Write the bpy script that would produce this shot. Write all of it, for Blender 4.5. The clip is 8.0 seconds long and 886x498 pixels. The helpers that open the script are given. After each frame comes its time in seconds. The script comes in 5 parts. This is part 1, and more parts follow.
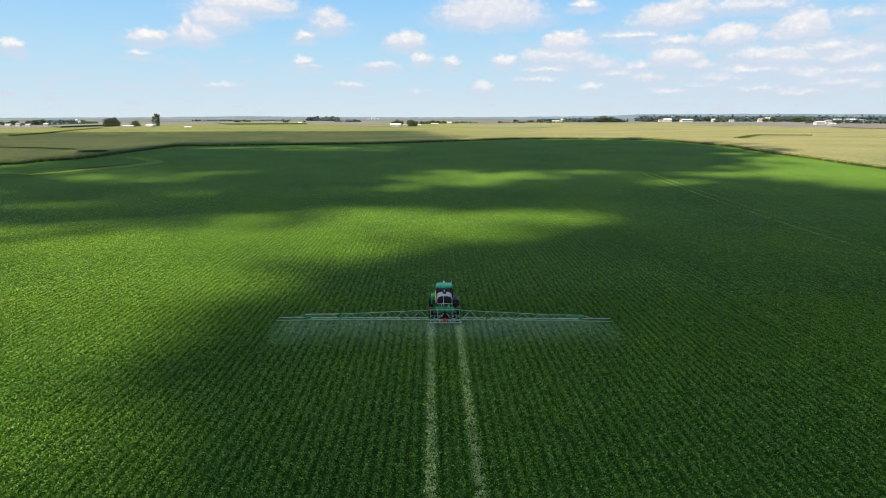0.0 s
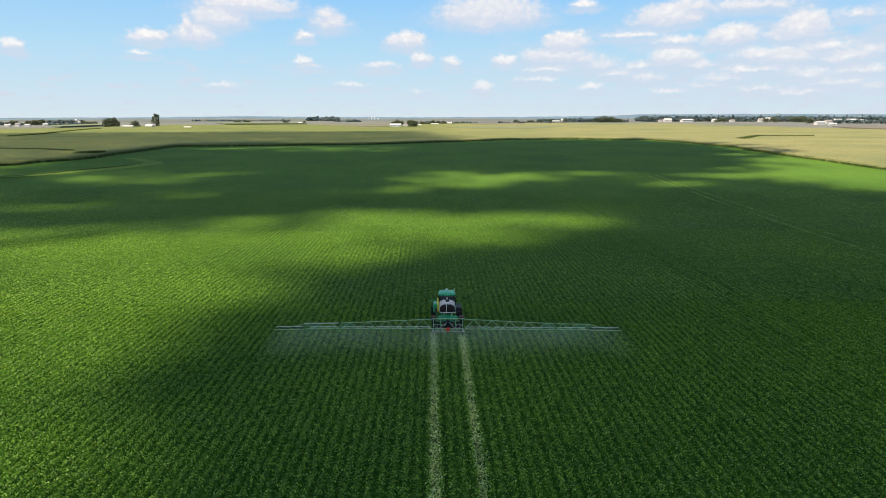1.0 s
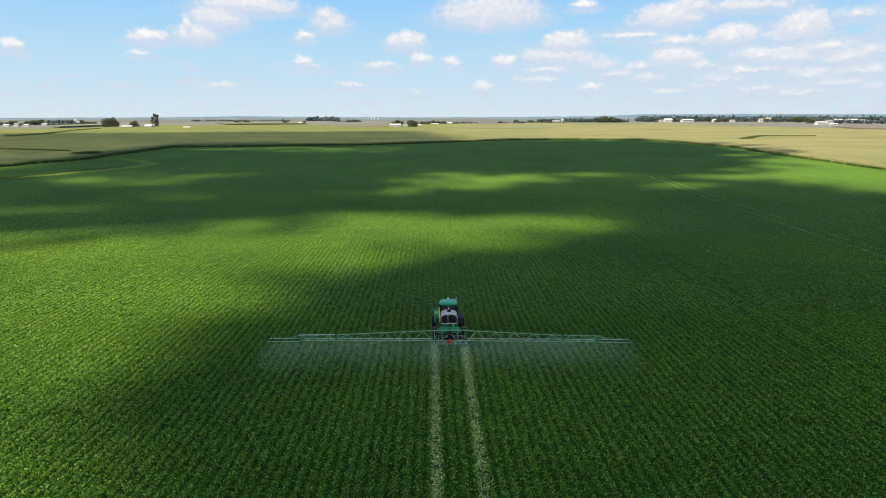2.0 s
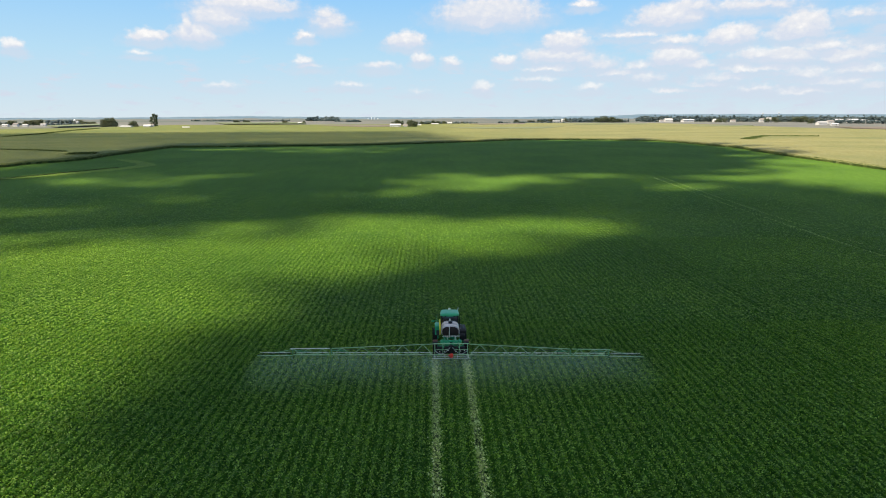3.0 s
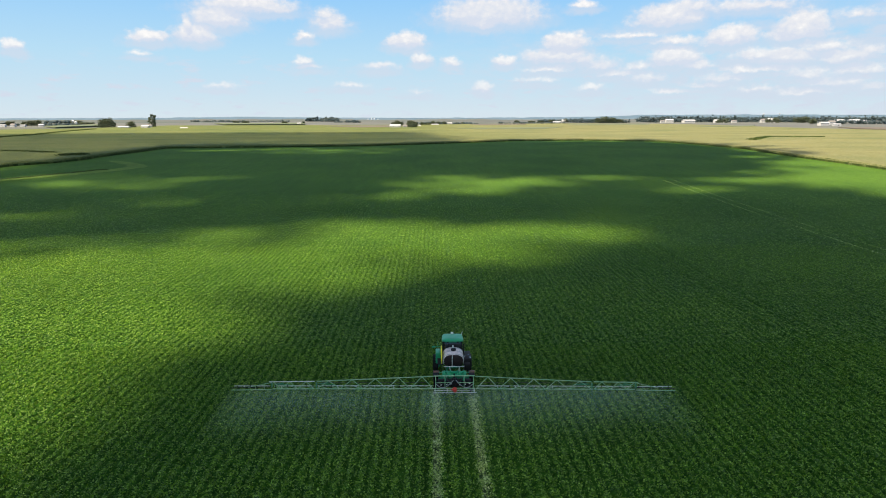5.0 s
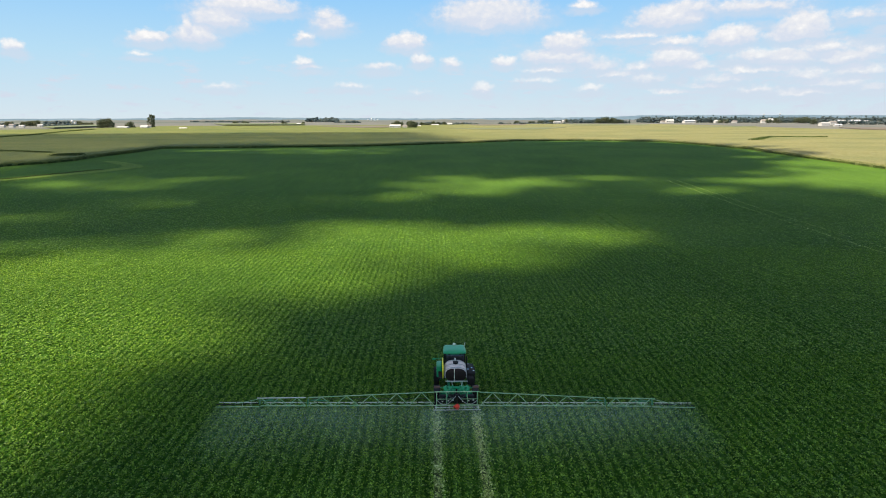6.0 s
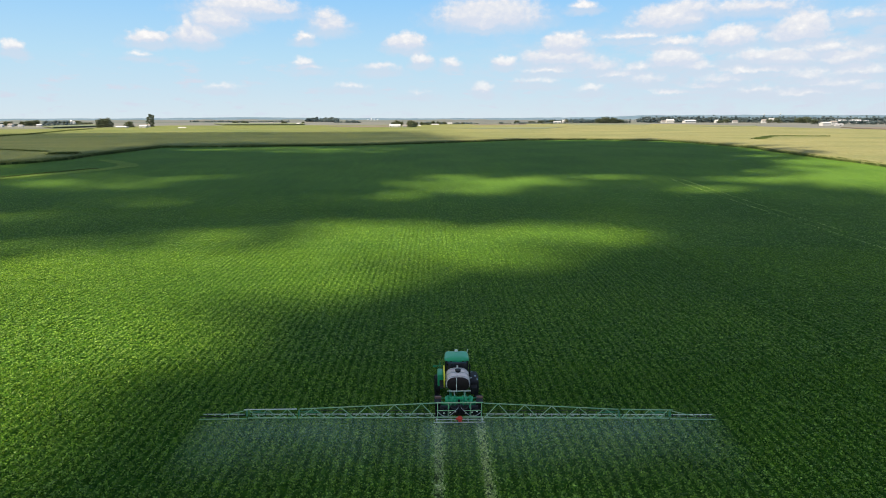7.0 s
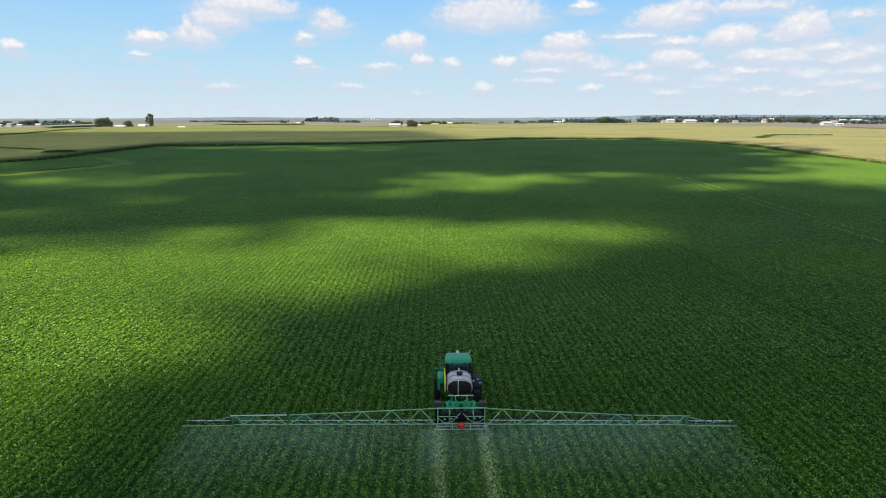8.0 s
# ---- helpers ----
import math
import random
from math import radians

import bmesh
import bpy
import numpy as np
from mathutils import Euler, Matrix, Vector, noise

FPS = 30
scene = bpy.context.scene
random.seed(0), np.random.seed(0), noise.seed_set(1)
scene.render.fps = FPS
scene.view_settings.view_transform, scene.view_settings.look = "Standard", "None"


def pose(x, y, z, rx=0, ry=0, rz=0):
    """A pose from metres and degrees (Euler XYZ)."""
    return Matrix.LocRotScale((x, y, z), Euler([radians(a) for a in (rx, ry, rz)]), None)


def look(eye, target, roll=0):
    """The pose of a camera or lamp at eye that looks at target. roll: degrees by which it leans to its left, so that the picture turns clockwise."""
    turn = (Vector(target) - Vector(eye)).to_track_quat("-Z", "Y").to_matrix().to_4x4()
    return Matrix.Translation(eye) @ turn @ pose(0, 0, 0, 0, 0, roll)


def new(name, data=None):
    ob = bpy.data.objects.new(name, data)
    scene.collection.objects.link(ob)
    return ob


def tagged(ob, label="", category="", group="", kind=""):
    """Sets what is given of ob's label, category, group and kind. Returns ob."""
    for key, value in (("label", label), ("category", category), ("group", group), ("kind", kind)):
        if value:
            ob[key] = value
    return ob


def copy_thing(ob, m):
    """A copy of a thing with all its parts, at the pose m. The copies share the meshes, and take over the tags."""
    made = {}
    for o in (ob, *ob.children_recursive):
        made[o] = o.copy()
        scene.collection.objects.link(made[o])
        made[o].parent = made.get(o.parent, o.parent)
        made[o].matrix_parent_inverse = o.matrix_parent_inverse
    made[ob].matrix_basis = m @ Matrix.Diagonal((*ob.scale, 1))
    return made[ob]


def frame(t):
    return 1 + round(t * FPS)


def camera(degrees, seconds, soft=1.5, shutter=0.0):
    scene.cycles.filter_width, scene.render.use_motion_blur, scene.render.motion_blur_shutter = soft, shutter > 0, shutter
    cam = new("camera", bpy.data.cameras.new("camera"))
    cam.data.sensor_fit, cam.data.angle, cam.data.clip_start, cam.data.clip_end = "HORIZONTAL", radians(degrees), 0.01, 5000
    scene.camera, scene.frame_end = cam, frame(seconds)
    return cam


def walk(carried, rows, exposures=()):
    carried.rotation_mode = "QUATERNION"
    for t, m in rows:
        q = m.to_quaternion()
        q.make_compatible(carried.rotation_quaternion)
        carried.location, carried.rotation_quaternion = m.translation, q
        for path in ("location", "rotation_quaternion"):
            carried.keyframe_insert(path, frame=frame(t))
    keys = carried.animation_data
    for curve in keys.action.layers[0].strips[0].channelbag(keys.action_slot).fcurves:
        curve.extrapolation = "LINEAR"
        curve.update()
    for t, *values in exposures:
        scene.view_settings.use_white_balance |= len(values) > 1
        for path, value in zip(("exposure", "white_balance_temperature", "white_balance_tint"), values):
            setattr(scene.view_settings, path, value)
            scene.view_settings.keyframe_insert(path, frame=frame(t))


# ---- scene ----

# camera: an aircraft that follows the sprayer and closes in on it
TILT, TURN = 78.20, -1.02
cam = camera(70, 8.0, soft=1.0)
walk(cam, [
    (0, pose(-1.39, -66.00, 23.12, TILT, 0, TURN)),
    (0.5, pose(-1.55, -65.01, 23.27, TILT, 0, TURN)),
    (1, pose(-1.66, -63.73, 23.40, TILT, 0, TURN)),
    (1.5, pose(-1.72, -62.22, 23.48, TILT, 0, TURN)),
    (2.1, pose(-1.76, -60.16, 23.56, TILT, 0, TURN)),
    (2.7, pose(-1.78, -57.91, 23.58, TILT, 0, TURN)),
    (3.3, pose(-1.79, -55.54, 23.57, TILT, 0, TURN)),
    (4, pose(-1.79, -52.70, 23.53, TILT, 0, TURN)),
    (4.5, pose(-1.80, -50.68, 23.45, TILT + 0.025, 0, TURN)),
    (5.1, pose(-1.82, -48.30, 23.31, TILT + 0.055, 0, TURN)),
    (5.7, pose(-1.85, -46.01, 23.09, TILT + 0.085, 0, TURN)),
    (6.3, pose(-1.88, -43.84, 22.81, TILT + 0.100, 0, TURN)),
    (7, pose(-1.91, -41.51, 22.25, TILT + 0.100, 0, TURN)),
    (7.5, pose(-1.92, -39.99, 21.77, TILT + 0.100, 0, TURN)),
    (8, pose(-1.90, -38.60, 21.26, TILT + 0.100, 0, TURN)),
])

# ---- light ----
SUN_EL, SUN_AZ = 52.0, 240.0          # degrees; azimuth clockwise from the direction of travel
to_sun = Vector((math.sin(radians(SUN_AZ)) * math.cos(radians(SUN_EL)),
                 math.cos(radians(SUN_AZ)) * math.cos(radians(SUN_EL)), math.sin(radians(SUN_EL))))
scene.view_settings.exposure = 0.75
sun = new("sun", bpy.data.lights.new("sun", "SUN"))
sun.data.energy, sun.data.angle, sun.data.color = 6.4, radians(0.6), (1.0, 0.82, 0.58)
sun.matrix_world = look(tuple(to_sun * 50), (0, 0, 0))

world = bpy.data.worlds.new("sky")
scene.world = world
world.use_nodes = True
wn, wl = world.node_tree.nodes, world.node_tree.links
wn.clear()
SKY_STRENGTH = 0.0865


def wmath(op, a, b=None, c=None):
    n = wn.new("ShaderNodeMath")
    n.operation = op
    for k, v in enumerate((a, b, c)):
        if v is None:
            continue
        if isinstance(v, (int, float)):
            n.inputs[k].default_value = v
        else:
            wl.new(v, n.inputs[k])
    return n.outputs[0]


def wvec(op, a, b):
    n = wn.new("ShaderNodeVectorMath")
    n.operation = op
    for k, v in enumerate((a, b)):
        if isinstance(v, (tuple, list)):
            n.inputs[k].default_value = v
        else:
            wl.new(v, n.inputs[k])
    return n.outputs["Value"] if op == "LENGTH" else n.outputs["Vector"]


sky = wn.new("ShaderNodeTexSky")
sky.sky_type, sky.sun_disc = "NISHITA", False
sky.sun_elevation, sky.sun_rotation = radians(SUN_EL), radians(SUN_AZ)
sky.air_density, sky.dust_density, sky.ozone_density = 1.0, 0.6, 2.0
coord = wn.new("ShaderNodeTexCoord").outputs["Generated"]
split = wn.new("ShaderNodeSeparateXYZ")
wl.new(coord, split.inputs[0])
az = wmath("MULTIPLY", wmath("ARCTAN2", split.outputs[0], split.outputs[1]), 57.29578)
el = wmath("MULTIPLY", wmath("ARCSINE", split.outputs[2]), 57.29578)
join = wn.new("ShaderNodeCombineXYZ")
wl.new(az, join.inputs[0]), wl.new(el, join.inputs[1])


def wnoise(scale, detail, vec, rough=0.55):
    n = wn.new("ShaderNodeTexNoise")
    n.inputs["Scale"].default_value, n.inputs["Detail"].default_value, n.inputs["Roughness"].default_value = scale, detail, rough
    wl.new(vec, n.inputs["Vector"])
    return n


flat = wvec("MULTIPLY", join.outputs[0], (1.0, 1.25, 1.0))
warp = wvec("SUBTRACT", wnoise(0.9, 3, flat).outputs["Color"], (0.5, 0.5, 0.5))
warp2 = wvec("SUBTRACT", wnoise(0.28, 2, flat).outputs["Color"], (0.5, 0.5, 0.5))
spot = wvec("ADD", join.outputs[0], wvec("ADD", wvec("MULTIPLY", warp, (1.25, 0.8, 0)), wvec("MULTIPLY", warp2, (0.6, 0.25, 0))))
spot_above = wvec("ADD", spot, (0, 0.5, 0))
cover = above = None


def cumulus(a, e, w, h, k=1.0):
    """A cumulus in the distant sky: azimuth, elevation, half width and half height in degrees, thickness."""
    global cover, above
    for upper in (False, True):
        p = wvec("MULTIPLY", wvec("SUBTRACT", spot_above if upper else spot, (a, e - 0.25 * h, 0)), (1 / w, 0.8 / h, 0))
        d = wvec("LENGTH", wvec("MINIMUM", p, wvec("MULTIPLY", p, (1, 1.9, 1))), (0, 0, 0))      # domed above, flat below
        d = wmath("MULTIPLY_ADD", d, -0.8 * k, k)
        if upper:
            above = d if above is None else wmath("MAXIMUM", above, d)
        else:
            cover = d if cover is None else wmath("MAXIMUM", cover, d)


cumulus(-15.38, 9.14, 4.44, 0.85, 1.00)
cumulus(-13.83, 8.86, 2.82, 0.53, 0.90)
cumulus(-17.64, 8.13, 2.53, 1.10, 1.00)
cumulus(-19.47, 6.72, 1.94, 0.90, 1.00)
cumulus(-19.93, 7.38, 0.64, 0.77, 0.90)
cumulus(-22.96, 6.31, 1.78, 0.62, 1.00)
cumulus(-32.18, 5.20, 0.97, 0.46, 0.90)
cumulus(-23.56, 4.97, 1.32, 0.31, 0.60)
cumulus(-8.65, 7.97, 1.77, 0.88, 0.75)
cumulus(-9.01, 8.58, 1.31, 0.68, 0.66)
cumulus(-10.81, 6.80, 1.16, 0.47, 0.75)
cumulus(-2.20, 6.52, 1.82, 0.83, 1.10)
cumulus(-0.89, 5.08, 1.14, 0.55, 0.90)
cumulus(-10.90, 4.84, 1.03, 0.41, 0.80)
cumulus(-4.48, 4.41, 2.01, 0.44, 0.66)
cumulus(1.81, 4.81, 1.01, 0.48, 0.80)
cumulus(5.09, 8.87, 4.84, 1.37, 1.05)
cumulus(4.47, 8.07, 2.29, 0.61, 0.90)
cumulus(2.77, 8.71, 2.57, 0.83, 0.80)
cumulus(6.37, 4.88, 1.27, 0.55, 0.90)
cumulus(4.54, 2.62, 1.01, 0.55, 0.95)
cumulus(11.47, 6.33, 2.22, 0.92, 1.15)
cumulus(10.80, 5.24, 3.41, 0.74, 1.0)
cumulus(10.12, 4.14, 2.76, 0.41, 0.75)
cumulus(19.78, 8.13, 2.88, 1.03, 1.15)
cumulus(19.15, 7.73, 3.33, 0.52, 0.70)
cumulus(12.98, 9.31, 1.55, 0.41, 0.80)
cumulus(25.76, 8.62, 4.65, 0.69, 0.66)
cumulus(21.23, 8.77, 3.53, 0.80, 0.66)
cumulus(20.35, 6.21, 2.68, 0.52, 0.70)
cumulus(24.55, 6.41, 2.12, 0.88, 1.2)
cumulus(23.96, 6.02, 2.27, 0.50, 0.80)
cumulus(29.40, 6.88, 1.95, 1.20, 1.35)
cumulus(29.08, 6.25, 2.57, 0.60, 0.90)
cumulus(20.44, 4.93, 2.27, 0.84, 1.25)
cumulus(22.22, 4.22, 1.45, 0.52, 0.80)
cumulus(28.47, 4.72, 2.90, 0.85, 0.9)
cumulus(32.57, 4.50, 2.1, 0.68, 1.0)
cumulus(33.92, 4.86, 1.20, 0.56, 0.70)
cumulus(27.00, 3.81, 3.78, 0.37, 0.70)
cumulus(25.59, 3.77, 1.32, 0.43, 0.80)
cumulus(13.76, 2.56, 1.60, 0.40, 0.75)
cumulus(32.04, 2.78, 3.41, 0.59, 0.65)
cumulus(22.98, 2.70, 2.42, 0.31, 0.60)
cumulus(29.89, 2.00, 3.07, 0.38, 0.66)
cumulus(34.22, 2.31, 1.39, 0.46, 0.60)
cumulus(17.60, 4.25, 2.10, 0.50, 0.66)
cumulus(-10.36, 4.34, 1.82, 0.33, 0.52)
cumulus(-17.80, 2.71, 2.10, 0.33, 0.60)
cumulus(-7.05, 2.83, 2.12, 0.35, 0.60)
cumulus(-1.16, 2.28, 1.69, 0.35, 0.45)
cumulus(17.00, 6.72, 3.72, 0.40, 0.60)
cumulus(14.37, 4.54, 2.55, 0.84, 0.60)
cumulus(32.93, 7.49, 2.83, 0.58, 0.52)
cumulus(18.30, 3.30, 2.40, 0.55, 0.62)
cumulus(24.20, 3.20, 2.60, 0.55, 0.62)
cumulus(30.10, 3.40, 2.90, 0.60, 0.66)
cumulus(33.60, 3.60, 2.60, 0.50, 0.78)
cumulus(15.80, 3.70, 2.30, 0.45, 0.70)
cumulus(9.10, 3.20, 2.50, 0.35, 0.62)
cumulus(26.60, 2.30, 2.60, 0.40, 0.56)
cumulus(20.40, 2.20, 2.80, 0.30, 0.60)
cumulus(12.30, 4.90, 2.40, 0.60, 0.82)
cumulus(26.60, 4.90, 2.60, 0.60, 0.80)
cumulus(31.20, 5.30, 2.60, 0.55, 0.78)

# thin broken streaks low in the sky, thicker towards the right
streak = wnoise(1.0, 6, wvec("MULTIPLY", join.outputs[0], (0.34, 0.8, 1.0)), 0.55).outputs["Fac"]
side = wn.new("ShaderNodeMapRange")
side.inputs["From Min"].default_value, side.inputs["From Max"].default_value = -8, 32
side.inputs["To Min"].default_value, side.inputs["To Max"].default_value = 0.0, 1.0
wl.new(az, side.inputs["Value"])
band = wn.new("ShaderNodeMapRange")
band.interpolation_type = "SMOOTHSTEP"
band.inputs["From Min"].default_value, band.inputs["From Max"].default_value = 9.5, 5.5
wl.new(el, band.inputs["Value"])
streaks = wmath("MULTIPLY", wmath("MULTIPLY", wmath("SUBTRACT", streak, 0.42), 3.6),
                wmath("MULTIPLY", side.outputs[0], band.outputs[0]))
# over the rest of the sky, outside the distance, broken cloud goes on
high = wn.new("ShaderNodeMapRange")
high.inputs["From Min"].default_value, high.inputs["From Max"].default_value = 14, 22
wl.new(el, high.inputs["Value"])
over = wnoise(0.06, 5, flat).outputs["Fac"]
cover = wmath("MAXIMUM", cover, wmath("MULTIPLY", wmath("MULTIPLY", wmath("SUBTRACT", over, 0.465), 4.0), high.outputs[0]))

fray = wmath("MULTIPLY", wmath("SUBTRACT", wnoise(1.6, 3, flat).outputs["Fac"], 0.54), 0.5)
cover = wmath("ADD", cover, fray)
soft = wn.new("ShaderNodeMapRange")
soft.interpolation_type = "SMOOTHSTEP"
soft.inputs["From Min"].default_value, soft.inputs["From Max"].default_value = 0.08, 0.56
wl.new(cover, soft.inputs["Value"])
tone = wn.new("ShaderNodeValToRGB")
tone.color_ramp.elements.new(0.5)
for stop, (pos, col) in zip(tone.color_ramp.elements, ((0.1, (4.75, 5.15, 5.95, 1)), (0.5, (5.7, 5.8, 6.1, 1)), (0.9, (7.1, 6.95, 6.75, 1)))):
    stop.position, stop.color = pos, col
billow = wmath("MULTIPLY_ADD", wnoise(1.7, 4, flat).outputs["Fac"], 0.9, -0.38)
shade = wn.new("ShaderNodeMapRange")
shade.interpolation_type = "SMOOTHSTEP"
shade.inputs["From Min"].default_value, shade.inputs["From Max"].default_value = -0.1, 0.9
shade.inputs["To Max"].default_value = 0.8
wl.new(above, shade.inputs["Value"])
lit = wmath("SUBTRACT", wmath("MULTIPLY_ADD", cover, 0.9, 0.2), shade.outputs[0])
wl.new(wmath("ADD", lit, billow), tone.inputs[0])
# pale haze along the horizon under a clear summer blue
haze = wn.new("ShaderNodeValToRGB")
low = wn.new("ShaderNodeMapRange")
low.inputs["From Min"].default_value, low.inputs["From Max"].default_value = 0.0, 12.0
wl.new(el, low.inputs["Value"])
haze.color_ramp.elements.new(0.5)
for stop, (pos, col) in zip(haze.color_ramp.elements, ((0.0, (4.7, 5.45, 5.9, 1)), (0.42, (3.3, 5.05, 6.3, 1)), (1.0, (1.6, 3.9, 6.7, 1)))):
    stop.position, stop.color = pos, col
wl.new(low.outputs[0], haze.inputs[0])
rise = wn.new("ShaderNodeMapRange")
rise.interpolation_type = "SMOOTHSTEP"
rise.inputs["From Min"].default_value, rise.inputs["From Max"].default_value = 14.0, 40.0
wl.new(el, rise.inputs["Value"])
clear = wn.new("ShaderNodeMix")
clear.data_type = "RGBA"
wl.new(rise.outputs[0], clear.inputs["Factor"])
wl.new(haze.outputs[0], clear.inputs["A"])
wl.new(sky.outputs[0], clear.inputs["B"])
thin = wn.new("ShaderNodeMapRange")
thin.interpolation_type = "SMOOTHSTEP"
thin.inputs["From Min"].default_value, thin.inputs["From Max"].default_value = -0.05, 0.7
thin.inputs["To Max"].default_value = 0.7
wl.new(streaks, thin.inputs["Value"])
mix = wn.new("ShaderNodeMix")
mix.data_type = "RGBA"
# low clouds pale into the haze of the distance
pale = wn.new("ShaderNodeMapRange")
pale.inputs["From Min"].default_value, pale.inputs["From Max"].default_value = 1.5, 6.5
pale.inputs["To Min"].default_value = 0.6
wl.new(el, pale.inputs["Value"])
wl.new(wmath("MULTIPLY", soft.outputs[0], pale.outputs[0]), mix.inputs["Factor"])
wl.new(tone.outputs[0], mix.inputs["B"])
# small thin wisps in the shade of others, low over the horizon
wisp = wnoise(1.0, 5, wvec("MULTIPLY", join.outputs[0], (0.42, 1.5, 1.0)), 0.6).outputs["Fac"]
lowband = wn.new("ShaderNodeMapRange")
lowband.interpolation_type = "SMOOTHSTEP"
lowband.inputs["From Min"].default_value, lowband.inputs["From Max"].default_value = 6.0, 3.0
wl.new(el, lowband.inputs["Value"])
wisps = wn.new("ShaderNodeMapRange")
wisps.interpolation_type = "SMOOTHSTEP"
wisps.inputs["From Min"].default_value, wisps.inputs["From Max"].default_value = 0.52, 0.72
wisps.inputs["To Max"].default_value = 0.9
wl.new(wisp, wisps.inputs["Value"])
# a grey skirt of thin vapour round and below each cloud
skirt = wn.new("ShaderNodeMapRange")
skirt.interpolation_type = "SMOOTHSTEP"
skirt.inputs["From Min"].default_value, skirt.inputs["From Max"].default_value = -0.3, 0.55
skirt.inputs["To Max"].default_value = 0.62
wl.new(wmath("ADD", above, fray), skirt.inputs["Value"])
veil = wn.new("ShaderNodeMix")
veil.data_type = "RGBA"
wl.new(wmath("MAXIMUM", wmath("MULTIPLY", wisps.outputs[0], lowband.outputs[0]), wmath("MAXIMUM", thin.outputs[0], skirt.outputs[0])), veil.inputs["Factor"])
wl.new(clear.outputs["Result"], veil.inputs["A"])
veil.inputs["B"].default_value = (4.55, 4.95, 5.75, 1)
wl.new(veil.outputs["Result"], mix.inputs["A"])
back = wn.new("ShaderNodeBackground")
back.inputs["Strength"].default_value = SKY_STRENGTH
wl.new(mix.outputs["Result"], back.inputs["Color"])
wl.new(back.outputs[0], wn.new("ShaderNodeOutputWorld").inputs[0])


# ---- materials ----
def material(name, rough=0.6, metal=0.0):
    m = bpy.data.materials.new(name)
    m.use_nodes = True
    b = m.node_tree.nodes["Principled BSDF"]
    b.inputs["Roughness"].default_value, b.inputs["Metallic"].default_value = rough, metal
    return m, m.node_tree.nodes, m.node_tree.links, b


def ramp(n, l, src, stops):
    r = n.new("ShaderNodeValToRGB")
    while len(r.color_ramp.elements) < len(stops):
        r.color_ramp.elements.new(0.5)
    for e, (p, c) in zip(r.color_ramp.elements, stops):
        e.position, e.color = p, (*c, 1)
    l.new(src, r.inputs[0])
    return r.outputs[0]


def grain(n, l, scale, detail=4, stretch=(1, 1, 1), where="Object"):
    t = n.new("ShaderNodeTexCoord")
    mp = n.new("ShaderNodeMapping")
    mp.inputs["Scale"].default_value = stretch
    l.new(t.outputs[where], mp.inputs[0])
    x = n.new("ShaderNodeTexNoise")
    x.inputs["Scale"].default_value, x.inputs["Detail"].default_value = scale, detail
    l.new(mp.outputs[0], x.inputs["Vector"])
    return x.outputs["Fac"]


def blend(n, l, fac, a, b, mode="MIX"):
    m = n.new("ShaderNodeMix")
    m.data_type, m.blend_type = "RGBA", mode
    for key, v in (("Factor", fac), ("A", a), ("B", b)):
        if isinstance(v, (int, float)):
            m.inputs[key].default_value = v
        elif isinstance(v, tuple):
            m.inputs[key].default_value = (*v, 1)
        else:
            l.new(v, m.inputs[key])
    return m.outputs["Result"]


def bump(n, l, b, height, strength, dist):
    x = n.new("ShaderNodeBump")
    x.inputs["Strength"].default_value, x.inputs["Distance"].default_value = strength, dist
    l.new(height, x.inputs["Height"])
    l.new(x.outputs[0], b.inputs["Normal"])


def leafy(name, dark, mid, light, rough=0.5, glow=0.25, patch=0.03, shine=0.2, plant=0.0):
    """Leaves: colour from leaf to leaf, the brightest few as painted glints, and wide patches over the field."""
    m, n, l, b = material(name, rough)
    b.inputs["Specular IOR Level"].default_value = shine
    geo = n.new("ShaderNodeNewGeometry")
    # the last stop paints a few leaves bright, as glints on the crop
    col = ramp(n, l, geo.outputs["Random Per Island"], [(0.0, dark), (0.55, mid), (0.92, light), (1.0, tuple(min(1.25 * c + 0.05, 0.8) for c in light))])
    tint = ramp(n, l, grain(n, l, patch, 5), [(0.35, (0.78, 0.84, 0.8)), (0.65, (1.15, 1.1, 1.0))])
    col = blend(n, l, 1.0, col, tint, "MULTIPLY")
    if plant:
        # each plant a little paler or darker than the next
        each = ramp(n, l, grain(n, l, plant, 2), [(0.36, (0.7, 0.73, 0.7)), (0.64, (1.3, 1.25, 1.28))])
        col = blend(n, l, 1.0, col, each, "MULTIPLY")
    l.new(col, b.inputs["Base Color"])
    tr = n.new("ShaderNodeBsdfTranslucent")
    l.new(blend(n, l, 1.0, col, (1.5, 1.1, 0.5), "MULTIPLY"), tr.inputs["Color"])
    mx = n.new("ShaderNodeMixShader")
    mx.inputs[0].default_value = glow
    l.new(b.outputs[0], mx.inputs[1]), l.new(tr.outputs[0], mx.inputs[2])
    l.new(mx.outputs[0], n["Material Output"].inputs["Surface"])
    return m


def paint(name, color, rough=0.4, metal=0.0, dirt=0.25, dirt_color=(0.12, 0.1, 0.06), scale=3.0, shine=0.5):
    """Painted or bare parts with a film of dust, on the boom of highlight tone, and fine wear."""
    m, n, l, b = material(name, rough, metal)
    b.inputs["Specular IOR Level"].default_value = shine
    a = ramp(n, l, grain(n, l, scale, 6), [(0.4, (0, 0, 0)), (0.75, (dirt, dirt, dirt))])
    f = n.new("ShaderNodeRGBToBW")
    l.new(a, f.inputs[0])
    l.new(blend(n, l, f.outputs[0], color, dirt_color), b.inputs["Base Color"])
    fine = grain(n, l, scale * 14, 3)
    bump(n, l, b, fine, 0.12, 0.01)
    return m


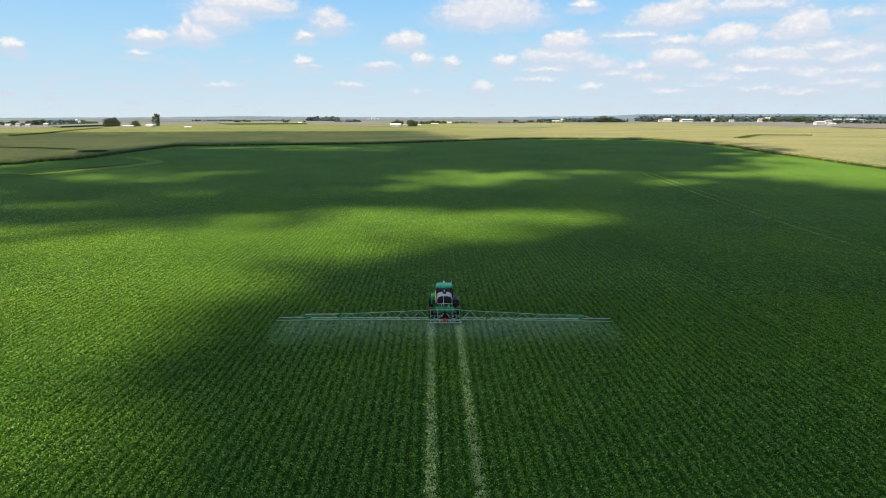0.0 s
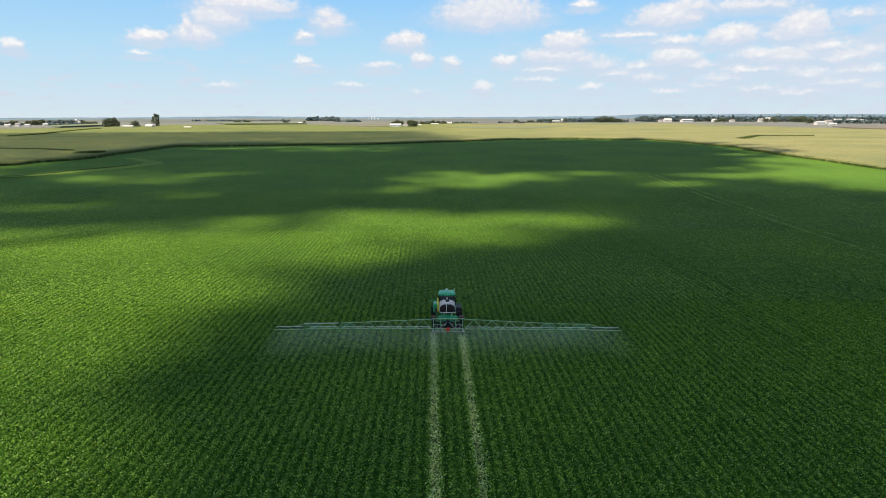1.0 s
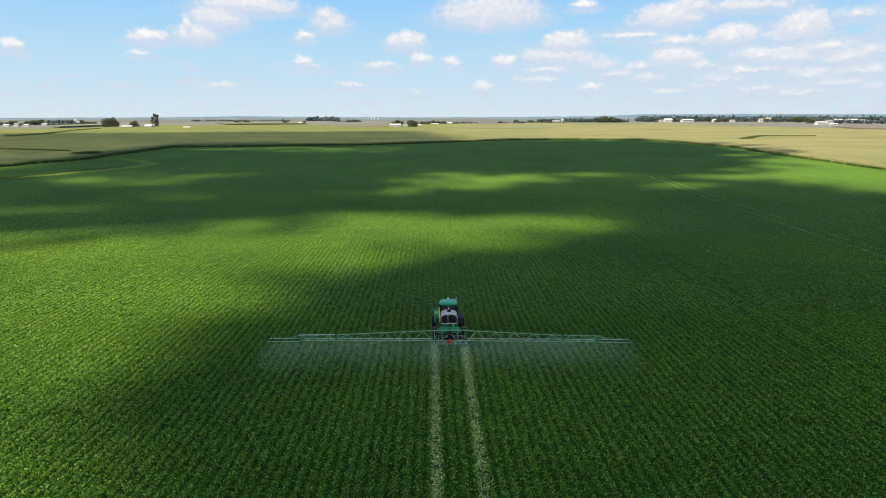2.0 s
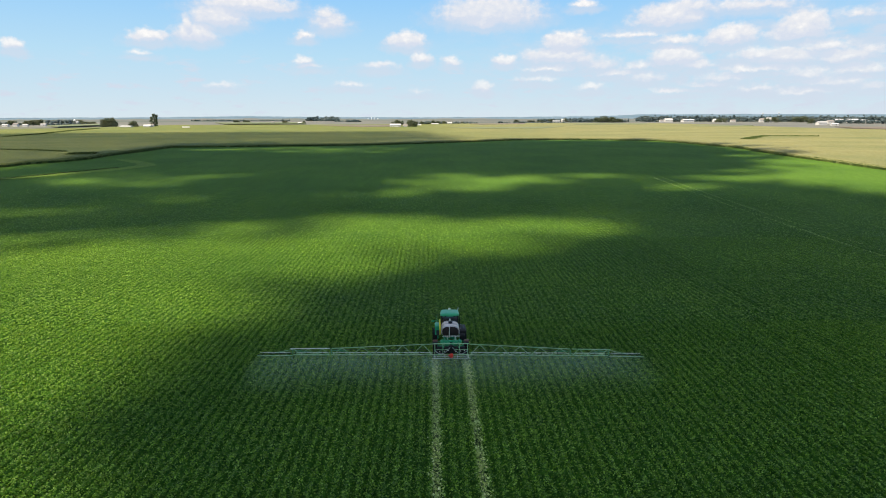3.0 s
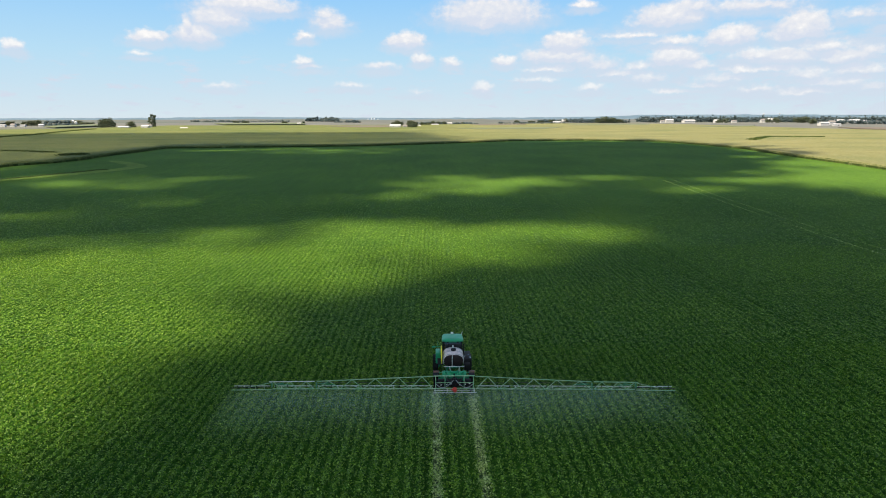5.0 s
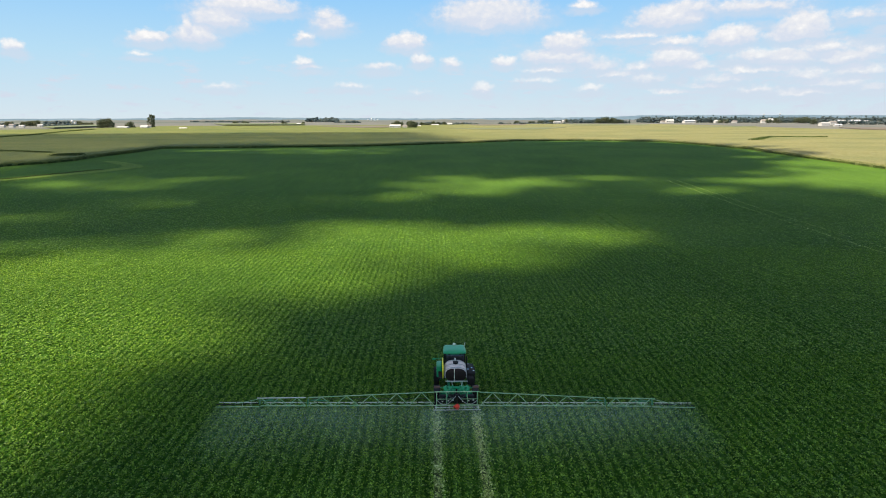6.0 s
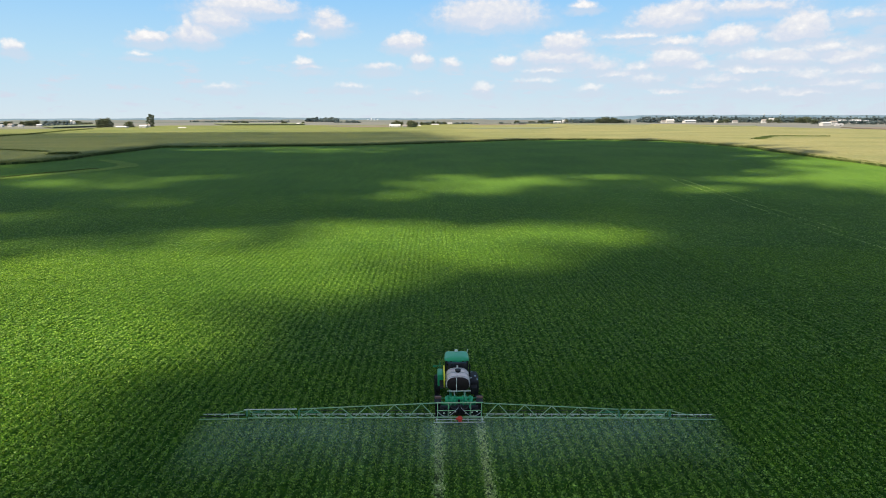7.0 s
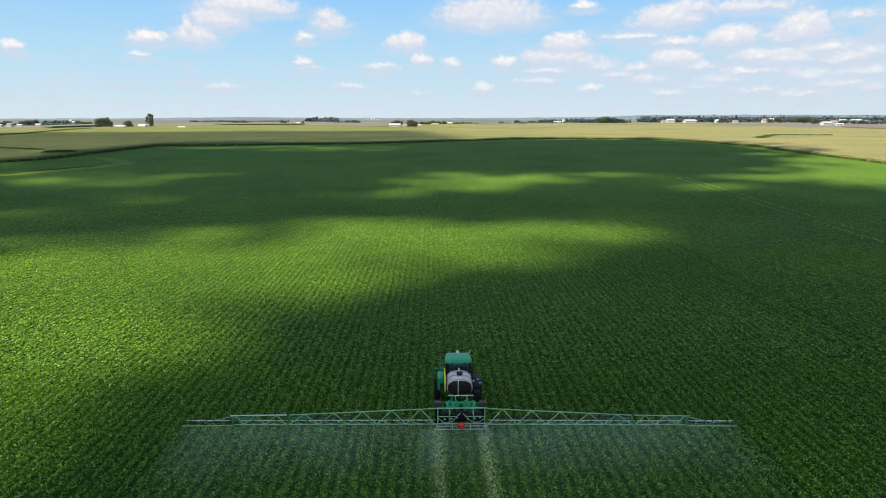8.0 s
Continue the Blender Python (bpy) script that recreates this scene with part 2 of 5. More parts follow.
SOY = leafy("soybean_leaf", (0.055, 0.148, 0.008), (0.102, 0.238, 0.011), (0.2, 0.372, 0.052), 0.38, 0.34, 0.035, 0.3, 2.4)
CRUSHED = leafy("crushed_leaf", (0.23, 0.36, 0.08), (0.42, 0.55, 0.18), (0.64, 0.74, 0.35), 0.7, 0.1, 0.2)
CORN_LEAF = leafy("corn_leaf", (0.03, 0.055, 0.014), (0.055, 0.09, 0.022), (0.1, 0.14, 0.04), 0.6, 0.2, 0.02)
TASSEL = leafy("corn_tassel", (0.18, 0.175, 0.065), (0.24, 0.225, 0.09), (0.3, 0.28, 0.12), 0.7, 0.2, 0.012)
TREE_LEAF = leafy("tree_leaf", (0.05, 0.075, 0.05), (0.085, 0.11, 0.075), (0.125, 0.15, 0.105), 0.6, 0.2, 0.15)
# blue distance haze is in the far woods' colour; high glow flattens their contrast
HAZY_WOOD_LEAF = leafy("hazy_woodland_leaf", (0.07, 0.112, 0.15), (0.085, 0.128, 0.168), (0.102, 0.146, 0.185), 0.8, 0.5, 0.01)
BARK = paint("bark", (0.09, 0.07, 0.05), 0.9, 0, 0.5, (0.05, 0.04, 0.03))


def under_material(name, low, mid, high, closed=None):
    """Leafy ground tones; where closed is given they blend up the field into it, so that near floor and far canopy
    join.
    """
    m, n, l, b = material(name, 0.9)
    b.inputs["Specular IOR Level"].default_value = 0.1
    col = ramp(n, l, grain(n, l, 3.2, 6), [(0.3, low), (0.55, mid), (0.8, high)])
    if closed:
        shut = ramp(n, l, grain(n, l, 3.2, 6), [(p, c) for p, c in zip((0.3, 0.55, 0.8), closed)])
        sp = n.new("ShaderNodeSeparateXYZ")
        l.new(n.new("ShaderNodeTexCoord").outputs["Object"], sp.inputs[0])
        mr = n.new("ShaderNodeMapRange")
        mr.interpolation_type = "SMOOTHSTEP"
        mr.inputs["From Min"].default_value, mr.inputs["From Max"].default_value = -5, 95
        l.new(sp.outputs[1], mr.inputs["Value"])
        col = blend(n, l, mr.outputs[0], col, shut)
    tint = ramp(n, l, grain(n, l, 0.035, 5), [(0.35, (0.8, 0.85, 0.82)), (0.65, (1.12, 1.08, 1.0))])
    rows = ramp(n, l, grain(n, l, 0.55, 4, (1.0, 0.12, 1.0)), [(0.3, (0.88, 0.9, 0.88)), (0.7, (1.1, 1.08, 1.08))])
    tint = blend(n, l, 1.0, tint, rows, "MULTIPLY")
    tint = blend(n, l, 1.0, tint, ramp(n, l, grain(n, l, 1.3, 3), [(0.35, (0.82, 0.84, 0.82)), (0.65, (1.18, 1.15, 1.15))]), "MULTIPLY")
    l.new(blend(n, l, 1.0, col, tint, "MULTIPLY"), b.inputs["Base Color"])
    bump(n, l, b, grain(n, l, 5.0, 5), 0.9, 0.25)
    return m


# the dark stops are the shade between rows, put into the colour
SOY_SHADE_BLEND = under_material("crop_shade_blend", (0.016, 0.054, 0.005), (0.036, 0.112, 0.01), (0.065, 0.178, 0.019),
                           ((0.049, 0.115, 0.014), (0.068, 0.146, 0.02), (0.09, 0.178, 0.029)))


def hazy_farmland_material():
    """Distant farmland: ripening corn, beans, stubble and hay in broad strips greyed by painted haze, with broken tone
    inside each.
    """
    m, n, l, b = material("farmland", 0.95)
    b.inputs["Specular IOR Level"].default_value = 0.1
    t = n.new("ShaderNodeTexCoord")
    mp = n.new("ShaderNodeMapping")
    mp.inputs["Scale"].default_value = (0.0013, 0.0021, 0)
    l.new(t.outputs["Object"], mp.inputs[0])
    v = n.new("ShaderNodeTexVoronoi")
    v.distance = "CHEBYCHEV"
    v.inputs["Scale"].default_value, v.inputs["Randomness"].default_value = 1.0, 0.85
    l.new(mp.outputs[0], v.inputs["Vector"])
    bw = n.new("ShaderNodeSeparateColor")
    l.new(v.outputs["Color"], bw.inputs[0])
    # grey-blue stops put distance haze into the field colours
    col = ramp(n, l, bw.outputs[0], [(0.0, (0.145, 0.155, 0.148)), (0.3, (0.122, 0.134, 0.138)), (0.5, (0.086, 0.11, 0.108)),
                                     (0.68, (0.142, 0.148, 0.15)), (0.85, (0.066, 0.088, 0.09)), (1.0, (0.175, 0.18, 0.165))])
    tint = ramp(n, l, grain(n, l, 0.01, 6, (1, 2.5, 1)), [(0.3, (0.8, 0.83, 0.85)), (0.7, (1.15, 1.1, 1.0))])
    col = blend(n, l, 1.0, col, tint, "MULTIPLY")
    l.new(col, b.inputs["Base Color"])
    bump(n, l, b, grain(n, l, 0.3, 4), 0.6, 1.0)
    return m


def corn_material():
    m, n, l, b = material("ripening_corn", 0.9)
    b.inputs["Specular IOR Level"].default_value = 0.1
    col = ramp(n, l, grain(n, l, 0.9, 6), [(0.3, (0.14, 0.14, 0.048)), (0.5, (0.208, 0.2, 0.08)), (0.75, (0.255, 0.245, 0.112))])
    tint = ramp(n, l, grain(n, l, 0.012, 6, (1, 1.6, 1)), [(0.32, (0.72, 0.82, 0.75)), (0.62, (1.1, 1.06, 1.0))])
    col = blend(n, l, 1.0, col, tint, "MULTIPLY")
    # greener corn to the left, cloud shade's olive and haze put into the colour
    sp = n.new("ShaderNodeSeparateXYZ")
    l.new(n.new("ShaderNodeTexCoord").outputs["Object"], sp.inputs[0])
    mr = n.new("ShaderNodeMapRange")
    mr.inputs["From Min"].default_value, mr.inputs["From Max"].default_value = -60, 120
    l.new(sp.outputs[0], mr.inputs["Value"])
    side_tint = ramp(n, l, mr.outputs[0], [(0.0, (0.62, 0.76, 0.66)), (1.0, (0.88, 0.94, 1.14))])
    l.new(blend(n, l, 1.0, col, side_tint, "MULTIPLY"), b.inputs["Base Color"])
    bump(n, l, b, grain(n, l, 1.3, 5), 1.0, 0.6)
    return m


def soil_material():
    m, n, l, b = material("trodden_soil", 0.95)
    col = ramp(n, l, grain(n, l, 2.6, 6), [(0.3, (0.04, 0.075, 0.02)), (0.5, (0.085, 0.135, 0.04)), (0.72, (0.17, 0.23, 0.085))])
    l.new(col, b.inputs["Base Color"])
    bump(n, l, b, grain(n, l, 9, 5), 0.8, 0.08)
    return m


HAZY_FARMLAND, CORN, SOIL = hazy_farmland_material(), corn_material(), soil_material()
TURF = under_material("waterway_turf", (0.105, 0.18, 0.028), (0.135, 0.215, 0.038), (0.17, 0.25, 0.058))


def cloud_material():
    m, n, l, b = material("cloud_vapour", 1.0)
    l.new(ramp(n, l, grain(n, l, 0.01, 4), [(0.3, (0.75, 0.76, 0.8)), (0.7, (0.85, 0.85, 0.85))]), b.inputs["Base Color"])
    return m


CLOUD = cloud_material()


# ---- helpers for meshes ----
def mesh_from(name, verts, faces, mat, smooth=False):
    """verts: n x 3 array; faces: m x k array of indices."""
    verts, faces = np.asarray(verts, np.float32), np.asarray(faces, np.int32)
    me = bpy.data.meshes.new(name)
    k = faces.shape[1]
    me.vertices.add(len(verts))
    me.vertices.foreach_set("co", verts.ravel())
    me.loops.add(faces.size)
    me.loops.foreach_set("vertex_index", faces.ravel())
    me.polygons.add(len(faces))
    me.polygons.foreach_set("loop_start", np.arange(0, faces.size, k, dtype=np.int32))
    me.polygons.foreach_set("use_smooth", np.full(len(faces), smooth))
    me.update(calc_edges=True)
    me.validate()
    me.materials.append(mat)
    return me


def ground_z(x, y):
    """The field lies level round the sprayer; the rise beyond is shaped to fit the camera's view of its far end."""
    s = np.clip((np.asarray(y, float) - 40) / 230, 0, 1)
    return 5 * s * s * (3 - 2 * s)


rng = np.random.default_rng(7)


def leaves(pos, size, up=0.75, aspect=0.62):
    """Folded, pointed leaf blades at the given places: each an island of two faces."""
    n = len(pos)
    nrm = rng.normal(size=(n, 3)) * (1 - up)
    nrm[:, 2] += up
    nrm /= np.linalg.norm(nrm, axis=1)[:, None]
    a = rng.normal(size=(n, 3))
    a -= (a * nrm).sum(1)[:, None] * nrm
    a /= np.linalg.norm(a, axis=1)[:, None]
    c = np.cross(nrm, a)
    s = np.asarray(size)[:, None] * 0.5
    w = s * aspect
    v = np.stack([pos - a * s, pos + c * w + nrm * w * 0.35, pos + a * s, pos - c * w + nrm * w * 0.35], 1).reshape(-1, 3)
    i = np.arange(n)[:, None] * 4
    f = np.concatenate([i + [0, 1, 2], i + [0, 2, 3]], 1).reshape(-1, 3)
    return v, f


def inside(poly, x, y):
    """Signed distance to a polygon, positive inside."""
    p = np.asarray(poly, float)
    d = np.full(np.shape(x), 1e9)
    ins = np.zeros(np.shape(x), bool)
    for (x0, y0), (x1, y1) in zip(p, np.roll(p, -1, 0)):
        ex, ey = x1 - x0, y1 - y0
        t = np.clip(((x - x0) * ex + (y - y0) * ey) / (ex * ex + ey * ey + 1e-9), 0, 1)
        d = np.minimum(d, np.hypot(x - x0 - t * ex, y - y0 - t * ey))
        hit = (y0 > y) != (y1 > y)
        ins ^= hit & (x < (x1 - x0) * (y - y0) / (y1 - y0 + 1e-12) + x0)
    return np.where(ins, d, -d)


def wander(x, y, scale, seed=0.0):
    """Smooth noise over the plan, about -1 to 1, from a few crossed waves."""
    s = np.sin(x / scale + 1.7 * np.sin(y / scale * 0.8 + seed) + seed * 2.1) + np.sin(y / scale * 1.13 + 1.3 * np.sin(x / scale * 0.7 + seed * 1.3))
    s2 = np.sin(x / scale * 2.3 + 1.1 * np.sin(y / scale * 1.9) + seed) * np.sin(y / scale * 2.1 + seed * 0.7)
    return (s / 2 + s2 * 0.5) / 1.5


# ---- clouds overhead, whose shadows lie on the fields ----
CLOUD_BASE = 1000.0
SHADED_FIELD = [(-420, 215), (-420, 600), (-163, 665), (-17, 690), (16, 500), (30, 400), (70, 440), (160, 430),
                (182, 385), (182, 300), (168, 240), (175, 170), (260, 60), (230, -120), (-170, -140), (-300, 60), (-300, 130), (-400, 160)]
NEAR_GAP = [(-150, 56), (-78, 59), (-67, 62), (-53, 67), (-40, 75), (-22, 82), (-5, 87), (12, 81), (24, 77), (36, 72), (25, 64), (15, 58), (5, 52),
           (-4, 47), (-13, 42), (-19, 36), (-22, 27), (-24, 18), (-26, 10), (-28, 2), (-29, -6), (-29, -14), (-26, -24), (-25, -66), (-200, -70)]
MIDDLE_GAP = [(-21, 124), (-12, 117), (4, 124), (18, 137), (39, 140), (59, 137), (72, 141), (82, 134), (104, 149), (76, 158), (44, 165), (13, 174), (-5, 167), (-4, 148), (-16, 135)]
PALE_GAP = [(24, 82), (47, 76), (59, 97), (38, 100), (20, 93)]
SIDE_GAP = [(152, 246), (164, 229), (260, 240), (300, 100), (150, 108), (120, 124), (113, 148), (102, 158), (104, 166), (132, 178), (142, 205)]
LEFT_GAP = [(-200, 135), (-125, 137), (-62, 127), (-42, 84), (-83, 68), (-200, 60)]
FAR_GAP = [(-121, 303), (-88, 345), (-15, 318), (-36, 263), (-80, 275)]
TERRACE_GAP = [(-300, 166), (-111, 166), (-74, 161), (-72, 153), (-94, 149), (-120, 150), (-300, 130)]
SUNNY_GAPS = [(0.97, NEAR_GAP), (0.44, MIDDLE_GAP), (0.07, PALE_GAP), (0.97, SIDE_GAP), (0.07, LEFT_GAP), (0.3, FAR_GAP), (0.45, TERRACE_GAP)]


def make_clouds():
    step = 4.5
    gx, gy = np.meshgrid(np.arange(-440, 280, step), np.arange(-150, 710, step))
    x = (gx + rng.uniform(-2.2, 2.2, gx.shape)).ravel()
    y = (gy + rng.uniform(-2.2, 2.2, gy.shape)).ravel()
    fuzz = 8 + 0.02 * np.clip(y + 50, 0, 400)
    edge = (wander(x, y, 23, 0.4) * 0.22 + wander(x, y, 9, 2.4) * 0.14) * fuzz
    thick = np.clip(0.5 + (inside(SHADED_FIELD, x, y) + edge) / (2.4 * fuzz), 0, 1)
    for amount, gap in SUNNY_GAPS:
        open_sky = np.clip(0.5 + (inside(gap, x, y) + edge) / (2.2 * fuzz), 0, 1)
        thick *= 1 - amount * open_sky
    thick = np.clip(thick, 0, 1)
    # over the corn the cover is thinner and even
    veil = ((x < -152) & (y > 175) | (y > 352 + 0.8 * np.clip(x + 43, 0, 90)) & (x < 40)) & (thick > 0.3)
    even = (gx.ravel() / step * 0.754877666 + gy.ravel() / step * 0.569840296) % 1
    keep = np.where(veil, even < 0.62 * thick, rng.uniform(size=len(x)) < -np.log(1 - 0.99 * thick) / 4.8)
    x, y, veil = x[keep], y[keep], veil[keep]
    z = CLOUD_BASE + rng.uniform(0, 14, len(x)) + 8 * wander(x, y, 40)
    shift = z[:, None] / to_sun.z * np.array([[to_sun.x, to_sun.y]])
    cen = np.column_stack([x + shift[:, 0], y + shift[:, 1], z])
    bm = bmesh.new()
    bmesh.ops.create_icosphere(bm, subdivisions=1, radius=1)
    ico = np.array([v.co[:] for v in bm.verts])
    tri = np.array([[v.index for v in f.verts] for f in bm.faces])
    bm.free()
    rad = rng.uniform(5.0, 6.6, len(x)) * np.where(veil, 0.55, 1.0)
    lump = 1 + rng.uniform(-0.15, 0.2, (len(x), len(ico), 1))
    verts = (cen[:, None] + ico[None] * lump * rad[:, None, None] * np.array([1, 1, 0.75])).reshape(-1, 3)
    faces = (np.arange(len(x))[:, None, None] * len(ico) + tri[None]).reshape(-1, 3)
    ob = new("cloud_cover", mesh_from("cloud_cover", verts, faces, CLOUD, True))
    tagged(ob, "broken white cumulus cloud drifting overhead", "cloud", kind="stuff")


make_clouds()

# ---- the land ----
FIELD_EDGE = [(-300, 120), (-166, 192), (-164, 203), (-156, 212), (-151, 225), (-152, 240), (-151, 268), (-152, 296), (-154, 321), (-123, 327), (-82, 338),
              (-43, 348), (-8, 373), (24, 401), (61, 433), (114, 444), (164, 420), (170, 388), (174, 308), (166, 268), (163, 229), (165, 205), (167, 180), (175, 120), (190, 60)]
# camera's plan position midway; ground, corn and hills fan out to fit its view
EYE_PLAN = np.array([-1.8, -52.7])


def along(poly, step):
    p = np.asarray(poly, float)
    seg = np.hypot(*np.diff(p, axis=0).T)
    s = np.concatenate([[0], np.cumsum(seg)])
    q = np.arange(0, s[-1], step)
    return np.column_stack([np.interp(q, s, p[:, 0]), np.interp(q, s, p[:, 1])])


def make_ground():
    """One sheet of farmland out to the horizon."""
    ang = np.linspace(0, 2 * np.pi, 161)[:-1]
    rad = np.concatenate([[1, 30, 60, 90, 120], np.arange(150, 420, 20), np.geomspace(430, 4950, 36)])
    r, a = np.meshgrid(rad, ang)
    x, y = EYE_PLAN[0] + r * np.sin(a), EYE_PLAN[1] + r * np.cos(a)
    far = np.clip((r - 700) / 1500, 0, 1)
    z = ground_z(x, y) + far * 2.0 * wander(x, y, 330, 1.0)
    n, k = len(ang), len(rad)
    i = np.arange(n)[:, None] * k + np.arange(k - 1)[None]
    j = ((np.arange(n) + 1) % n)[:, None] * k + np.arange(k - 1)[None]
    f = np.stack([i, i + 1, j + 1, j], -1).reshape(-1, 4)
    ob = new("ground", mesh_from("ground", np.column_stack([x.ravel(), y.ravel(), z.ravel()]), f, HAZY_FARMLAND, True))
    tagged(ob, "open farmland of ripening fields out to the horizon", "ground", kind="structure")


make_ground()


def track_gap(x, y):
    """True where wheels have passed between the rows."""
    out = np.zeros(np.shape(x), bool)
    for cx, y0, y1, w in ((0.0, -80, 1.2, 0.3), (37.0, -80, 420, 0.14)):
        out |= ((np.abs(np.abs(x - cx) - 1.52) < w) & (y > y0) & (y < y1))
    return out


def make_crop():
    # the inside of the rows, shade painted dark: a ridge for each row near by, a closed canopy farther off
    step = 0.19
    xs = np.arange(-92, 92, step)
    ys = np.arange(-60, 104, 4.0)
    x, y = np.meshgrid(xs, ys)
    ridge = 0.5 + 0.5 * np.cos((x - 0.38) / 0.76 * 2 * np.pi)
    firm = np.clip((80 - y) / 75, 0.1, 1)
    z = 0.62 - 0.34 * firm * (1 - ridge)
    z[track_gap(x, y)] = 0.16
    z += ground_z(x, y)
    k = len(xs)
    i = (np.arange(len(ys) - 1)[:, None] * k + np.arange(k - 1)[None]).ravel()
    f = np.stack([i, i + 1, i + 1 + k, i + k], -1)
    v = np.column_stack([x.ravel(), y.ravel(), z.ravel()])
    ob = new("crop_floor", mesh_from("crop_floor", v, f, SOY_SHADE_BLEND, True))
    tagged(ob, "leafy floor between the soybean rows, their shade painted dark", "crop", kind="structure")
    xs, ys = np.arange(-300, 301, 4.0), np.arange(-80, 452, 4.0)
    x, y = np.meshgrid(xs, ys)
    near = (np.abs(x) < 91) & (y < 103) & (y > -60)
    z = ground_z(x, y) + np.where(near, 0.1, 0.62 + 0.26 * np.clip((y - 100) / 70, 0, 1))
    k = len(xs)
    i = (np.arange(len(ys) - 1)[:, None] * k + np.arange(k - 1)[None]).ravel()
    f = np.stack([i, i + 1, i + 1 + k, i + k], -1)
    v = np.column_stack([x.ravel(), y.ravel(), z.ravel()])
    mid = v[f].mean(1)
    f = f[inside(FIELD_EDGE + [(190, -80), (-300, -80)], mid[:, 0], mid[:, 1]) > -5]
    ob = new("crop_canopy", mesh_from("crop_canopy", v, f, SOY_SHADE_BLEND, True))
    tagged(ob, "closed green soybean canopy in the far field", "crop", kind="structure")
    # leaves, row by row
    allv, allf, base = [], [], 0
    outline = FIELD_EDGE + [(190, -80), (-300, -80)]
    for y0, y1, reach, per, size, up in ((-84, -40, 0.74, 16, 0.3, 0.6), (-40, 12, 0.74, 100, 0.15, 0.64), (12, 62, 0.74, 52, 0.2, 0.8), (62, 140, 0.74, 22, 0.27, 0.9)):
        half = max(min(reach * (y1 + 70), 300), 28)
        n = int(per * (y1 - y0) * 2 * half)
        y = rng.uniform(y0, y1, n)
        x = rng.uniform(-half, half, n)
        ok = np.abs(x) < np.maximum(reach * (y + 68) + 2, 26)
        x, y = x[ok], y[ok]
        row = np.round((x - 0.38) / 0.76) * 0.76 + 0.38
        off = rng.normal(0, 1, len(x)) * (0.182 + 0.12 * np.clip((y - 2) / 55, 0, 1))
        # plants stand in clumps along the row
        clump = wander(row * 7.3, y * 1.0, 0.35, 2.0) * 0.5 + wander(row * 3.1, y, 1.3, 5.0) * 0.5
        x = row + off
        ok = (rng.uniform(size=len(x)) < 0.8 + 0.36 * clump) & ~(track_gap(x, y) & (rng.uniform(size=len(x)) < np.where(np.abs(x) < 3, 0.97, 0.85)))
        ok &= inside(outline, x, y) > 0
        ok &= rng.uniform(size=len(x)) < np.clip((140 - y) / 50, 0, 1)
        x, y, off, clump = x[ok], y[ok], off[ok], clump[ok]
        top = 0.9 + 0.1 * clump - 1.1 * off ** 2
        z = ground_z(x, y) + top - np.abs(rng.normal(0, 0.13 if y0 < 150 else 0.03, len(x)))
        v, f = leaves(np.column_stack([x, y, z]), size * rng.uniform(0.6, 1.3, len(x)), up, 0.75)
        allv.append(v), allf.append(f + base)
        base += len(v)
    ob = new("soybean_crop", mesh_from("soybean_crop", np.concatenate(allv), np.concatenate(allf), SOY))
    tagged(ob, "dense green soybean plants in straight rows", "crop", kind="stuff")
    # wheel tracks
    for cx, y0, y1, amount in ((0.0, -66, 1.6, 230), (74.8, 30, 156, 16)):
        for s in (-1.52, 1.52):
            if cx == 0:
                ys = np.arange(y0, y1, 0.8)
                w = 0.24 + 0.04 * np.sin(ys * 1.7 + s) + rng.uniform(-0.03, 0.03, len(ys))
                mid = s + 0.04 * np.sin(ys * 0.23)
                rows = [np.column_stack([mid + w * k, ys, ground_z(mid, ys) + 0.24 + h]) for k, h in ((-1.3, 0.06), (-0.5, -0.02), (0.5, -0.02), (1.3, 0.06))]
                v = np.stack(rows, 1).reshape(-1, 3)
                i = (np.arange(len(ys) - 1)[:, None] * 4 + np.arange(3)[None]).ravel()
                f = np.stack([i, i + 1, i + 5, i + 4], -1)
                ob = new("wheel_track", mesh_from("wheel_track", v, f, SOIL, True))
                tagged(ob, "pale wheel track pressed between soybean rows", "wheel track", "wheel tracks", kind="structure")
            n = int(amount * (y1 - y0) * 0.7)
            py = rng.uniform(y0, y1, n)
            py = py[rng.uniform(size=n) < 0.6 + 0.5 * np.sin(py * 5.1 + s) * np.sin(py * 1.9)]
            n = len(py)
            px = cx + s + (rng.choice([-0.27, 0.0, 0.27], n) + rng.normal(0, 0.11, n) if cx == 0 else rng.normal(0, 0.12, n))
            v, f = leaves(np.column_stack([px, py, ground_z(px, py) + (0.24 if cx == 0 else 0.86) + rng.uniform(0.1 if cx == 0 else 0.02, 0.62 if cx == 0 else 0.15, n)]), rng.uniform(0.1, 0.24, n), 0.6, 0.6)
            litter = new("flattened_leaves", mesh_from("flattened_leaves", v, f, CRUSHED))
            tagged(litter, "pale flattened soybean leaves in a wheel track", "crop", kind="stuff")


make_crop()


